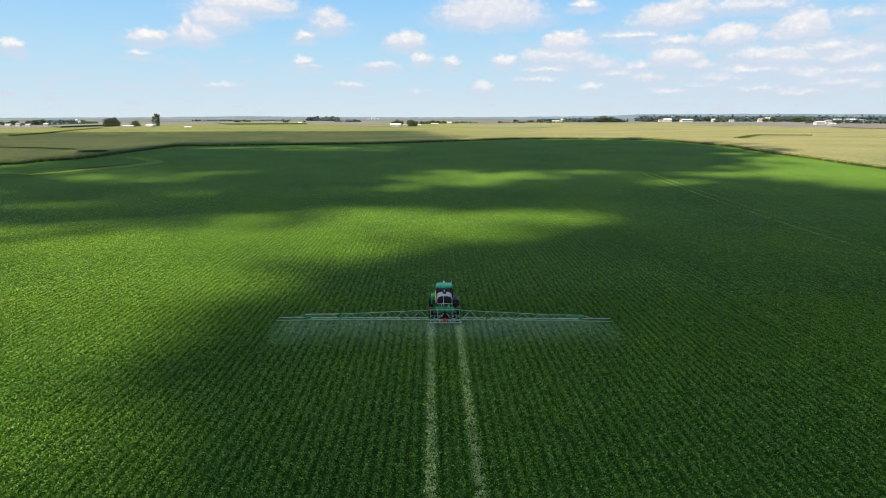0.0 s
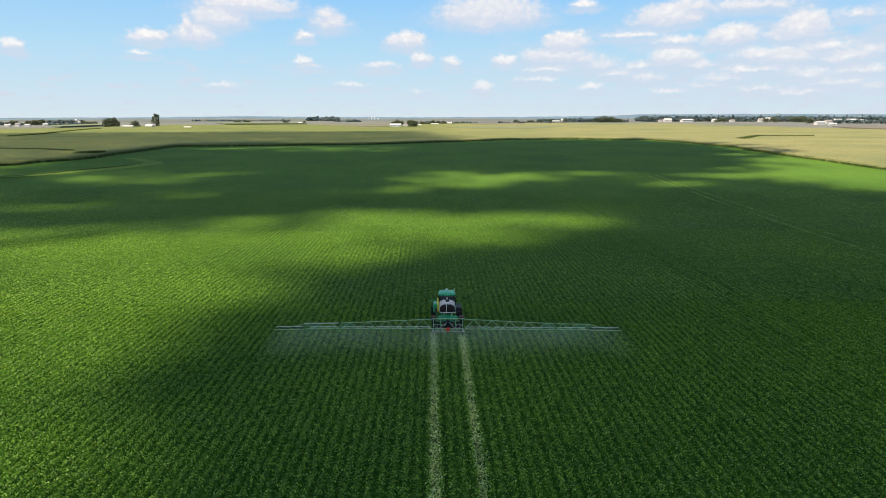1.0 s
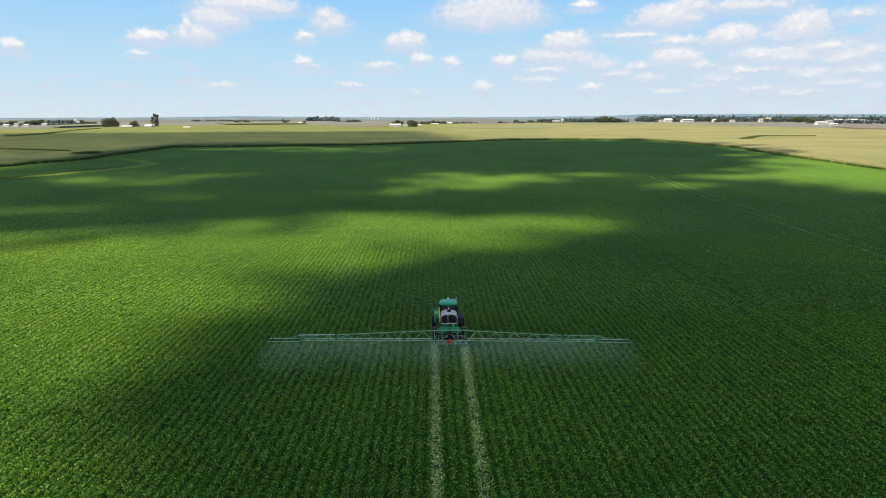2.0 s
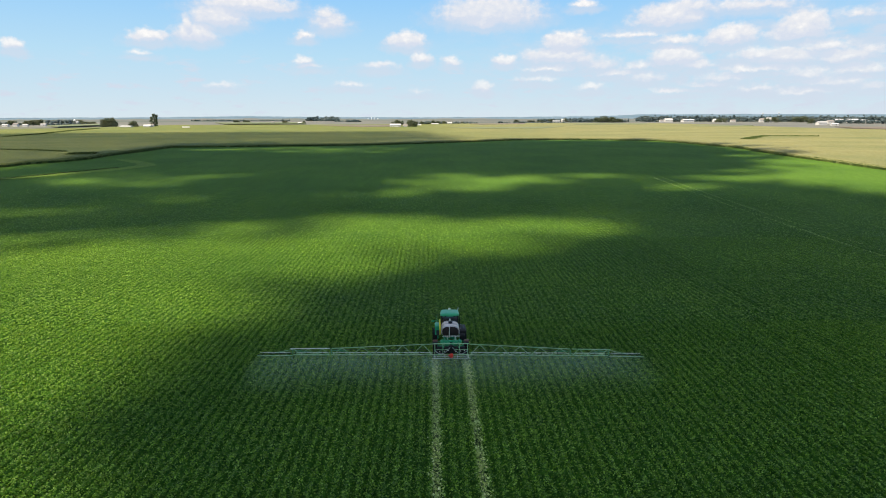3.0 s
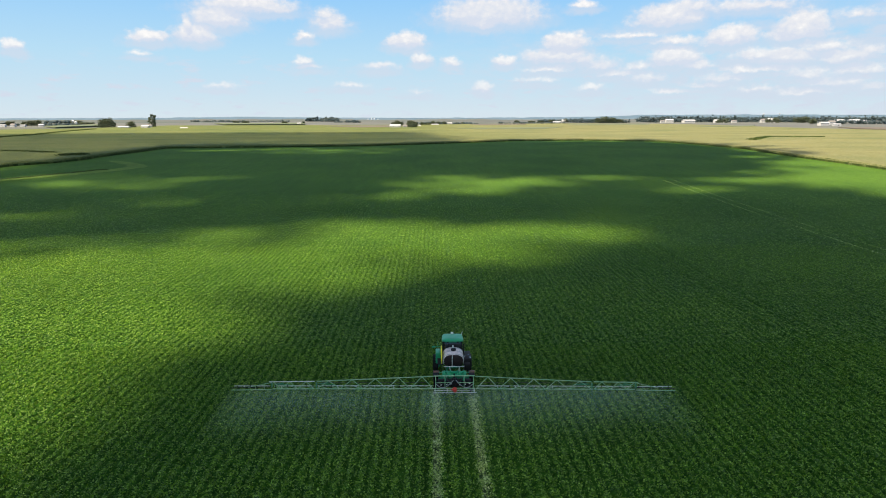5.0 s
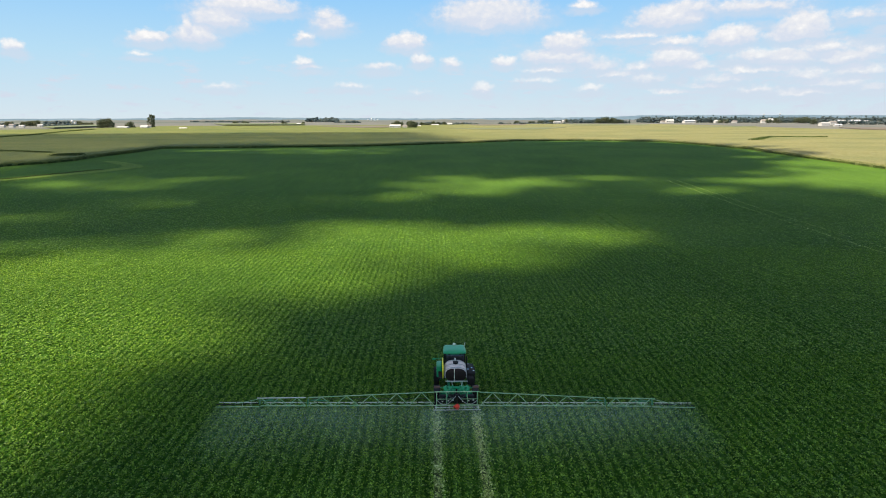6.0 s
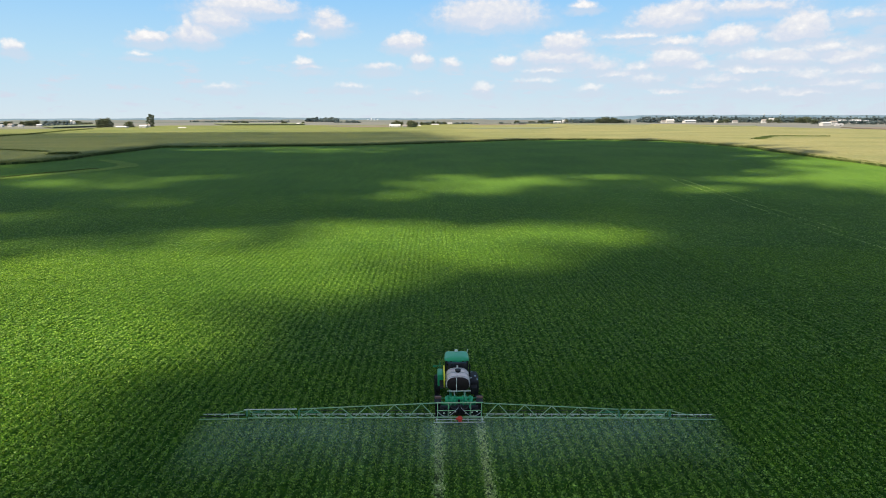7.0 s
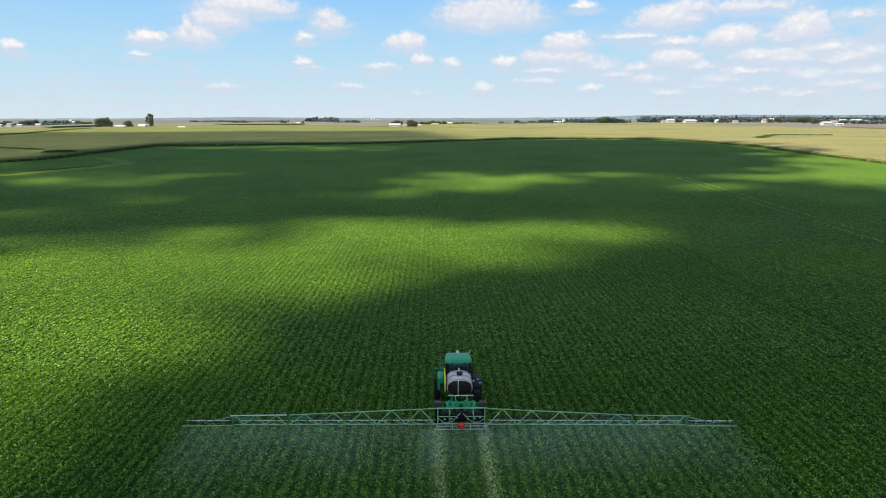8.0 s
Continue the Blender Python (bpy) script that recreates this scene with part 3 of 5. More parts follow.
def make_corn():
    edge = along(FIELD_EDGE, 2.0)
    edge = edge + np.column_stack([wander(edge[:, 0], edge[:, 1], 9), wander(edge[:, 1], edge[:, 0], 7)]) * 0.5
    d = edge - EYE_PLAN
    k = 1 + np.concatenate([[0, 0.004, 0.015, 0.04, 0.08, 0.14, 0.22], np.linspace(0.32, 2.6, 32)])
    pts = EYE_PLAN + d[:, None] * k[None, :, None]
    h = np.full(pts.shape[:2], 2.35)
    h[:, 0] = 1.7
    h[:, -1] = 0.0
    z = ground_z(pts[..., 0], pts[..., 1]) + h + 0.05 * rng.normal(size=h.shape)
    z[:, -1] -= 0.3
    v = np.concatenate([np.dstack([pts, z]).reshape(-1, 3), np.column_stack([edge, ground_z(edge[:, 0], edge[:, 1])])])
    n, m = h.shape
    i = (np.arange(n - 1)[:, None] * m + np.arange(m - 1)[None]).ravel()
    f = np.stack([i, i + 1, i + m + 1, i + m], -1)
    j = n * m + np.arange(n - 1)
    side = np.stack([j, np.arange(n - 1) * m, (np.arange(n - 1) + 1) * m, j + 1], -1)
    ob = new("corn_field", mesh_from("corn_field", v, f, CORN, True))
    tagged(ob, "tall ripening corn with yellow tassels round the soybean field", "corn", kind="structure")
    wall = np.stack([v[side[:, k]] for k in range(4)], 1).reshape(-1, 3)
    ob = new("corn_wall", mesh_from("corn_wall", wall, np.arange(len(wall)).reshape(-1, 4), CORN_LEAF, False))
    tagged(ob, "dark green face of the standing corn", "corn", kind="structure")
    # stalks along the edge
    e = along(FIELD_EDGE, 0.2)
    e = e + np.column_stack([wander(e[:, 0], e[:, 1], 9), wander(e[:, 1], e[:, 0], 7)]) * 0.5
    out = (e - EYE_PLAN) / np.hypot(*(e - EYE_PLAN).T)[:, None]
    pos = []
    for depth in (-0.4, 0.3, 1.0):
        for _ in range(4):
            p = e + out * (depth + rng.normal(0, 0.25, (len(e), 1)))
            pos.append(np.column_stack([p, ground_z(p[:, 0], p[:, 1]) + rng.uniform(0.3, 2.3, len(p))]))
    pos = np.concatenate(pos)
    v, f = leaves(pos, rng.uniform(0.3, 0.6, len(pos)), 0.2, 0.3)
    ob = new("corn_edge", mesh_from("corn_edge", v, f, CORN_LEAF))
    tagged(ob, "dark green corn stalks along the field edge", "corn", kind="stuff")
    # tassels over the nearest corn
    q = np.repeat(edge, 14, 0)
    s = 1 + np.abs(rng.normal(0, 0.05, len(q)))
    p = EYE_PLAN + (q + rng.normal(0, 1.2, q.shape) - EYE_PLAN) * s[:, None]
    v, f = leaves(np.column_stack([p, ground_z(p[:, 0], p[:, 1]) + rng.uniform(2.2, 2.45, len(p))]), rng.uniform(0.25, 0.5, len(p)), 0.85, 0.5)
    ob = new("corn_tassels", mesh_from("corn_tassels", v, f, TASSEL))
    tagged(ob, "yellow tassels above the ripening corn", "corn", kind="stuff")


make_corn()


def leaf_strip(name, poly, width, height, mat, label, per=3.0, size=0.8, base=0.0):
    """A strip of leaves along a terrace or field edge."""
    c = along(poly, 1.0 / per)
    n = 4
    p = np.repeat(c, n, 0) + rng.normal(0, width / 2.5, (len(c) * n, 2))
    z = ground_z(p[:, 0], p[:, 1]) + base + rng.uniform(0.2, 1.0, len(p)) * height
    v, f = leaves(np.column_stack([p, z]), size * rng.uniform(0.6, 1.3, len(p)), 0.35, 0.4)
    ob = new(name, mesh_from(name, v, f, mat))
    tagged(ob, label, "grass", kind="stuff")


def grass_sheet():
    """The mown waterway that curves into the beans."""
    poly = [(-300, 109), (-140, 152), (-130, 166), (-118, 181), (-114, 187), (-112, 192), (-111, 199), (-117, 207), (-124, 215), (-132, 221), (-139, 224), (-136, 218), (-127, 210), (-120, 201), (-119, 192), (-122, 187), (-133, 171), (-143, 157), (-300, 114)]
    for _ in range(2):
        poly = [(a[0] * k + b[0] * (1 - k), a[1] * k + b[1] * (1 - k)) for a, b in zip(poly, poly[1:] + poly[:1]) for k in (0.75, 0.25)]
    gx, gy = np.meshgrid(np.arange(-300, -99, 1.0), np.arange(105, 233, 1.0))
    z = ground_z(gx, gy) + 0.98 + 0.05 * wander(gx, gy, 3.0)
    k = gx.shape[1]
    i = (np.arange(gx.shape[0] - 1)[:, None] * k + np.arange(k - 1)[None]).ravel()
    f = np.stack([i, i + 1, i + 1 + k, i + k], -1)
    v = np.column_stack([gx.ravel(), gy.ravel(), z.ravel()])
    mid = v[f].mean(1)
    f = f[inside(poly, mid[:, 0], mid[:, 1]) + 0.6 * wander(mid[:, 0], mid[:, 1], 2.3) > 0]
    ob = new("grass_waterway", mesh_from("grass_waterway", v, f, TURF, True))
    tagged(ob, "light green grass waterway curving through the beans", "grass", kind="stuff")


grass_sheet()
leaf_strip("terrace_dark_strip", [(-300, 115), (-143, 157), (-137, 166), (-130, 177), (-122, 189)], 1.3, 0.35, CORN_LEAF, "dark line of leaves beside the waterway", 9, 0.45, 0.8)
# dark strips laid on the corn stand in for its shaded terrace edges
leaf_strip("terrace_dark_strip", [(-353, 477), (-374, 562), (-427, 710), (-470, 856)], 3, 0.9, CORN_LEAF, "dark strip standing in for shaded corn edges", 2.5, 1.1, 2.3)
leaf_strip("terrace_dark_strip", [(-260, 276), (-216, 269), (-196, 262), (-176, 251)], 1.5, 0.6, CORN_LEAF, "dark strip standing in for shaded corn edges", 8, 0.5, 2.3)
leaf_strip("terrace_dark_strip", [(-163.5, 235), (-157.3, 238.4)], 4.2, 0.8, CORN_LEAF, "dark clump of leaves at a corn terrace", 45, 0.9, 2.2)
leaf_strip("terrace_dark_strip", [(232, 414), (255, 450), (284, 490), (305, 486), (326, 484)], 4, 0.4, CORN_LEAF, "green grass pocket among the ripening corn", 3, 1.6, 2.4)


# ---- distance: hills, woods, trees, farms ----
def make_hills():
    def ridge(name, r0, r1, tops, mat, label, seed):
        a = np.radians(np.linspace(-60, 60, 361))
        t = np.interp(np.degrees(a), [p[0] for p in tops], [p[1] for p in tops])
        t = t + 2.2 * wander(a * 180, a * 60, 2.1, seed) + 1.2 * wander(a * 900, a * 60, 3.3, seed + 2)
        prof = ((0.0, 0.0), (0.25, 0.35), (0.6, 0.8), (0.85, 1.0), (1.0, 0.9))
        v = []
        for u, k in prof:
            r = r0 + (r1 - r0) * u
            v.append(np.column_stack([EYE_PLAN[0] + r * np.sin(a), EYE_PLAN[1] + r * np.cos(a), 2 + (t - 2) * k]))
        v = np.stack(v, 1).reshape(-1, 3)
        m = len(prof)
        i = (np.arange(len(a) - 1)[:, None] * m + np.arange(m - 1)[None]).ravel()
        f = np.stack([i, i + 1, i + m + 1, i + m], -1)
        tagged(new(name, mesh_from(name, v, f, mat, True)), label, "hill", kind="structure")
    ridge("backdrop_hills", 3900, 4850, [(-60, 22), (-34, 16), (-22, 22), (-15, 28), (-9, 22), (0, 20), (6, 22), (14, 28), (18, 40), (30, 42), (36, 38), (60, 30)], HAZY_HILL, "low wooded hills along the horizon, haze painted blue", 3.0)
    ridge("backdrop_rise", 2900, 3500, [(-60, 12), (-30, 11), (-15, 15), (-5, 12), (3, 14), (12, 13), (20, 17), (60, 14)], HAZY_FARMLAND, "gentle far rise of ripening fields", 6.0)


# the hills' blue is distance haze put into the leaf colour
HAZY_HILL = leafy("hazy_hill_woods", (0.066, 0.125, 0.2), (0.085, 0.145, 0.225), (0.105, 0.165, 0.245), 0.9, 0.05, 0.004)
make_hills()


def woods(name, points, depth, height, count, label, size=5.0):
    """A belt of far trees: a canopy of leaf clumps with uneven tops."""
    c = along(points, 6.0)
    p = c[rng.integers(0, len(c), count)] + rng.normal(0, 1, (count, 2)) * np.array([6, depth / 2])
    top = height * (0.72 + 0.3 * wander(p[:, 0], p[:, 1], 14, 1.0) + 0.1 * rng.normal(size=count))
    z = 4 + np.clip(top, 3, None) * np.sqrt(rng.uniform(0.0, 1, count))
    n = count // 3
    v, f = leaves(np.column_stack([p, z])[:n], size * rng.uniform(0.5, 1.1, n), 0.5, 0.8)
    bm = bmesh.new()
    bmesh.ops.create_icosphere(bm, subdivisions=1, radius=1)
    ico = np.array([w.co[:] for w in bm.verts])
    tri = np.array([[w.index for w in q.verts] for q in bm.faces])
    bm.free()
    k = count // 9
    rad = size * rng.uniform(0.55, 1.2, k)
    lump = 1 + rng.uniform(-0.25, 0.25, (k, len(ico), 1))
    cen = np.column_stack([p, z])[-k:] - np.array([0, 0, 0.3 * size])
    lv = (cen[:, None] + ico[None] * lump * rad[:, None, None]).reshape(-1, 3)
    lf = (np.arange(k)[:, None, None] * len(ico) + tri[None]).reshape(-1, 3)
    me = mesh_from(name, np.concatenate([v, lv]), np.concatenate([f, lf + len(v)]), HAZY_WOOD_LEAF, True)
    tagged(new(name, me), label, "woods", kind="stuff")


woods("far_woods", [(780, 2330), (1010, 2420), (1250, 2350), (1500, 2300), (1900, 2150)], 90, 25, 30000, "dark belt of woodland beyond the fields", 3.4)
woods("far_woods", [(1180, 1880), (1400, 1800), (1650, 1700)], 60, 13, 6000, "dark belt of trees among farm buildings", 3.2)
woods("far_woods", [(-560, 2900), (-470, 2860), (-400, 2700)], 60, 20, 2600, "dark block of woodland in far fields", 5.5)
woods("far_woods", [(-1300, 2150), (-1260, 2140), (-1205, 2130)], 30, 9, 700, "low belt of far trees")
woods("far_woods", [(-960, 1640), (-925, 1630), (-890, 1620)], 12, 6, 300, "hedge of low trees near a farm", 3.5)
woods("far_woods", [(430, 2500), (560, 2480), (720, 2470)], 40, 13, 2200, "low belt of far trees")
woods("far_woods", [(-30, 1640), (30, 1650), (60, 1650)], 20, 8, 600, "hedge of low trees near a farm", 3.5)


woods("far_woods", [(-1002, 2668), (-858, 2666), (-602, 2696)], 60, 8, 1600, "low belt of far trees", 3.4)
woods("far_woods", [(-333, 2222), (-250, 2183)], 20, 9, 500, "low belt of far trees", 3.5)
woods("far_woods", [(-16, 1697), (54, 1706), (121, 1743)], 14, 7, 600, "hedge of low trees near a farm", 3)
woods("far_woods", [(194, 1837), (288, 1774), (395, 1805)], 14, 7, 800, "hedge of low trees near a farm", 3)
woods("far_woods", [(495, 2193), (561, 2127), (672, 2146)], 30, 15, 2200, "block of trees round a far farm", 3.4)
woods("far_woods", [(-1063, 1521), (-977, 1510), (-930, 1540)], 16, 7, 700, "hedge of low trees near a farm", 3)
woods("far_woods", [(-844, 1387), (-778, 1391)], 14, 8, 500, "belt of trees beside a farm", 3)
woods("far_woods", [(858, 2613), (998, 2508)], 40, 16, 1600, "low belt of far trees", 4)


BROWN = paint("ploughed_soil", (0.1, 0.085, 0.07), 0.95, 0, 0.6, (0.16, 0.15, 0.11), 0.02)
DULL_GREEN = paint("far_beans", (0.09, 0.12, 0.06), 0.95, 0, 0.7, (0.14, 0.16, 0.09), 0.02)


def field_patch(points, mat, label):
    """A far field of another crop or of bare soil, lying on the land."""
    bm = bmesh.new()
    lo = [bm.verts.new((x, y, float(ground_z(x, y)) + 1.2)) for x, y in points]
    hi = [bm.verts.new((x, y, float(ground_z(x, y)) + 2.6)) for x, y in points]
    bm.faces.new(hi)
    for k in range(len(lo)):
        bm.faces.new((lo[k], lo[(k + 1) % len(lo)], hi[(k + 1) % len(lo)], hi[k]))
    bmesh.ops.recalc_face_normals(bm, faces=bm.faces)
    me = bpy.data.meshes.new("far_field")
    bm.to_mesh(me)
    bm.free()
    me.materials.append(mat)
    tagged(new("far_field", me), label, "field", kind="structure")


field_patch([(684, 1027), (776, 994), (617, 779), (629, 888)], BROWN, "dark ploughed field beyond the corn")
field_patch([(-223, 1189), (-76, 1275), (-63, 1040), (-117, 1010)], BROWN, "dark ploughed strip beyond the corn")
field_patch([(21, 924), (224, 1035), (158, 872), (67, 851)], DULL_GREEN, "dull green strip of far crop")
field_patch([(483, 1137), (662, 1262), (593, 1135), (478, 1064)], DULL_GREEN, "dull green strip of far crop")
field_patch([(-626, 1817), (-385, 1911), (-318, 1569), (-495, 1504)], DULL_GREEN, "dull green strip of far crop")
field_patch([(88, 1494), (244, 1632), (215, 1430), (102, 1321)], BROWN, "dark ploughed strip beyond the corn")
field_patch([(-743, 1198), (-807, 1510), (-680, 1286), (-637, 1051)], DULL_GREEN, "dull green strip of far crop")
field_patch([(319, 1490), (531, 1553), (482, 1368), (307, 1318)], DULL_GREEN, "dull green strip of far crop")


def part(name, bm, mat, parent, label="", smooth=False):
    me = bpy.data.meshes.new(name)
    bm.normal_update()
    bm.to_mesh(me)
    bm.free()
    if smooth:
        me.polygons.foreach_set("use_smooth", np.full(len(me.polygons), True))
    me.materials.append(mat)
    ob = new(name, me)
    ob.parent = parent
    return tagged(ob, label)


def share(name, me, m, parent):
    ob = new(name, me)
    ob.parent = parent
    ob.matrix_basis = m
    return ob


def box(bm, c, s, bevel=0.0, turn=None, taper=None):
    made = bmesh.ops.create_cube(bm, size=1.0)["verts"]
    for v in made:
        k = 1.0 if taper is None or v.co.z < 0 else taper
        v.co = Vector((v.co.x * s[0] * k, v.co.y * s[1] * k, v.co.z * s[2]))
    if bevel:
        es = list({e for v in made for e in v.link_edges})
        made = bmesh.ops.bevel(bm, geom=es, offset=bevel, segments=2, affect="EDGES", profile=0.6)["verts"]
    for v in made:
        v.co = (turn @ v.co if turn else v.co) + Vector(c)
    return bm


def rod(bm, a, b, r, seg=8, r2=None):
    a, b = Vector(a), Vector(b)
    d = b - a
    q = d.to_track_quat("Z", "Y").to_matrix().to_4x4()
    bmesh.ops.create_cone(bm, cap_ends=True, segments=seg, radius1=r, radius2=r if r2 is None else r2, depth=d.length,
                          matrix=Matrix.Translation((a + b) / 2) @ q)
    return bm


def pipe(bm, pts, r, seg=7):
    for a, b in zip(pts, pts[1:]):
        rod(bm, a, b, r, seg)
    for p in pts[1:-1]:
        bmesh.ops.create_uvsphere(bm, u_segments=seg, v_segments=5, radius=r, matrix=Matrix.Translation(p))
    return bm


def B():
    return bmesh.new()


def tree_kind(kind):
    """Trunk, limbs and a crown of many leaf clumps, of unit height and width."""
    root = new("tree")
    bm = B()
    rod(bm, (0, 0, -0.02), (0.01, 0, 0.45), 0.035, 7, 0.02)
    limbs = 7
    for k in range(limbs):
        a = k * 2.4 + kind
        z0 = 0.18 + 0.045 * k
        reach = 0.26 if kind < 2 else 0.2
        rod(bm, (0, 0, z0), (reach * math.cos(a), reach * math.sin(a), z0 + 0.22), 0.014, 5, 0.005)
    part("trunk", bm, BARK, root)
    lobes = []
    for k in range(16 if kind < 2 else 24):
        a, u = k * 2.399, (k + 0.5) / (16 if kind < 2 else 24)
        if kind == 0:
            lobes.append((0.27 * math.cos(a) * math.sqrt(1 - u * 0.5), 0.27 * math.sin(a), 0.16 + 0.69 * u, 0.2))
        elif kind == 1:
            lobes.append((0.34 * math.cos(a) * (1.1 - u * 0.7), 0.34 * math.sin(a) * (1.1 - u * 0.7), 0.15 + 0.63 * u, 0.2))
        else:
            w = (0.1 + 0.3 * math.sin(u * 2.5 + 0.4) * (1 - 0.4 * u)) * (1 + 0.3 * math.sin(k * 3.7))
            lobes.append((w * math.cos(a) + 0.05 * (u - 0.5), 0.9 * w * math.sin(a), 0.12 + 0.86 * u + 0.04 * math.sin(k * 2.9), 0.1 + 0.045 * math.sin(k * 1.9)))
    pos = []
    for lx, ly, lz, lr in lobes:
        d = rng.normal(size=(70, 3))
        d /= np.linalg.norm(d, axis=1)[:, None]
        pos.append(np.array([lx, ly, lz]) + d * lr * rng.uniform(0.6, 1.15, (70, 1)) * np.array([1, 1, 0.8]))
    pos = np.concatenate(pos)
    v, f = leaves(pos, rng.uniform(0.05, 0.12, len(pos)), 0.3, 0.8)
    crown = new("crown", mesh_from("crown", v, f, TREE_LEAF))
    crown.parent = root
    return root


TREE_LABELS = ("dark green broad-crowned tree beside farm buildings", "rounded dark green shade tree at a farmstead", "tall narrow dark tree standing over a farm")
grown = {}


def plant_tree(x, y, height, width, kind):
    m = Matrix.Translation((x, y, float(ground_z(x, y)) - 0.4)) @ Matrix.Rotation(x * 0.37, 4, "Z") @ Matrix.Diagonal((width * 1.15, width * 1.15, height * 1.05, 1))
    if kind not in grown:
        ob = grown[kind] = tagged(tree_kind(kind), TREE_LABELS[kind], "tree", "farm trees")
        ob.matrix_basis = m
    else:
        base = grown[kind]
        made = copy_thing(base, Matrix())
        made.matrix_basis = m
    return m


WHITE_WALL = paint("white_siding", (0.44, 0.45, 0.46), 0.6, 0, 0.2, (0.5, 0.47, 0.4), 0.6)
GREY_WALL = paint("grey_siding", (0.42, 0.43, 0.45), 0.6, 0, 0.3, (0.25, 0.23, 0.2), 0.6)
WHITE_ROOF = paint("white_metal_roof", (0.44, 0.46, 0.48), 0.4, 0, 0.25, (0.45, 0.4, 0.33), 0.5)
DARK_ROOF = paint("shingle_roof", (0.2, 0.19, 0.19), 0.85, 0, 0.4, (0.1, 0.1, 0.1), 0.8)
DARK_OPEN = paint("dark_glass", (0.03, 0.035, 0.04), 0.15, 0, 0.1)
GALVANISED = paint("galvanised_steel", (0.72, 0.73, 0.75), 0.35, 0.3, 0.2, (0.5, 0.5, 0.48), 0.5)


def shed_shape(x, y, w, h, depth, eave, wall, roof, name, label, category, windows, door_w):
    root = new(name)
    root.matrix_basis = Matrix.Translation((x, y, float(ground_z(x, y)) + 0.3)) @ Matrix.Rotation(0.12 * math.sin(x * 0.13), 4, "Z")
    bm = B()
    p = [(-w / 2, -depth / 2), (w / 2, -depth / 2), (w / 2, depth / 2), (-w / 2, depth / 2)]
    lo = [bm.verts.new((a, b, -1.5)) for a, b in p]
    hi = [bm.verts.new((a, b, eave)) for a, b in p]
    g = [bm.verts.new((-w / 2, 0, h)), bm.verts.new((w / 2, 0, h))]
    for k in range(4):
        bm.faces.new((lo[k], lo[(k + 1) % 4], hi[(k + 1) % 4], hi[k]))
    bm.faces.new((hi[1], hi[2], g[1]))
    bm.faces.new((hi[3], hi[0], g[0]))
    part("wall", bm, wall, root)
    bm = B()
    o, t = 0.04 * w, 0.25
    for s in (-1, 1):
        d = depth / 2 * 1.08
        e = eave - (h - eave) * 0.08
        q = [(-w / 2 - o, s * d, e), (w / 2 + o, s * d, e), (w / 2 + o, 0, h), (-w / 2 - o, 0, h)]
        a = [bm.verts.new(c) for c in q]
        b = [bm.verts.new((c[0], c[1], c[2] + t)) for c in q]
        bm.faces.new(a), bm.faces.new(b)
        for k in range(4):
            bm.faces.new((a[k], a[(k + 1) % 4], b[(k + 1) % 4], b[k]))
    bmesh.ops.recalc_face_normals(bm, faces=bm.faces)
    part("roof", bm, roof, root)
    part("door", box(B(), (w * 0.12, -depth / 2 - 0.03, eave * 0.38), (door_w, 0.12, eave * 0.76)), GREY_WALL if wall is WHITE_WALL else DARK_OPEN, root)
    for k in range(windows):
        u = -w * 0.38 + k * w * 0.76 / max(windows - 1, 1)
        if abs(u - w * 0.12) > door_w * 0.6 + 0.5:
            part("window", box(B(), (u, -depth / 2 - 0.02, eave * 0.6), (w * 0.05, 0.1, eave * 0.28)), DARK_OPEN, root)
    return tagged(root, label, category)


def barn(x, y, w, h, tone):
    white = tone == "white"
    return shed_shape(x, y, w, h, w * 0.6, h * 0.68, WHITE_WALL if white else GREY_WALL, WHITE_ROOF if white else GALVANISED, "barn",
                      "long white barn with a pale metal roof" if white else "long grey metal farm shed", "barn", 4, w * 0.16)


def house(x, y, w, h, tone):
    white = tone == "white"
    return shed_shape(x, y, w, h, w * 0.8, h * 0.6, WHITE_WALL if white else GREY_WALL, DARK_ROOF if int(abs(x)) % 3 else WHITE_ROOF, "farmhouse",
                      "white farmhouse with a pitched roof" if white else "grey-sided farmhouse with a pitched roof", "house", 3, w * 0.12)


def silo(x, y, w, h):
    root = new("grain_bin")
    root.matrix_basis = Matrix.Translation((x, y, float(ground_z(x, y))))
    bm = rod(B(), (0, 0, -1), (0, 0, h * 0.82), w / 2, 20)
    for k in range(6):
        z = h * 0.13 * (k + 0.5)
        rod(bm, (0, 0, z), (0, 0, z + h * 0.015), w / 2 * 1.02, 20)
    part("wall", bm, GALVANISED, root)
    part("roof", rod(B(), (0, 0, h * 0.82), (0, 0, h), w / 2 * 1.05, 20, 0.1 * w), GALVANISED, root)
    return tagged(root, "pale metal grain bin with a conical roof", "grain bin", "grain bins")


def water_tower(x, y, w, h):
    root = new("water_tower")
    root.matrix_basis = Matrix.Translation((x, y, float(ground_z(x, y))))
    part("column", rod(B(), (0, 0, -1), (0, 0, h * 0.86), w * 0.12, 14, w * 0.08), WHITE_ROOF, root)
    bm = B()
    bmesh.ops.create_uvsphere(bm, u_segments=18, v_segments=12, radius=w * 0.42, matrix=Matrix.Translation((0, 0, h * 0.9)) @ Matrix.Diagonal((1, 1, 0.8, 1)))
    part("tank", bm, GREY_WALL, root, smooth=True)
    return tagged(root, "pale water tower above the far trees", "water tower", "water towers")


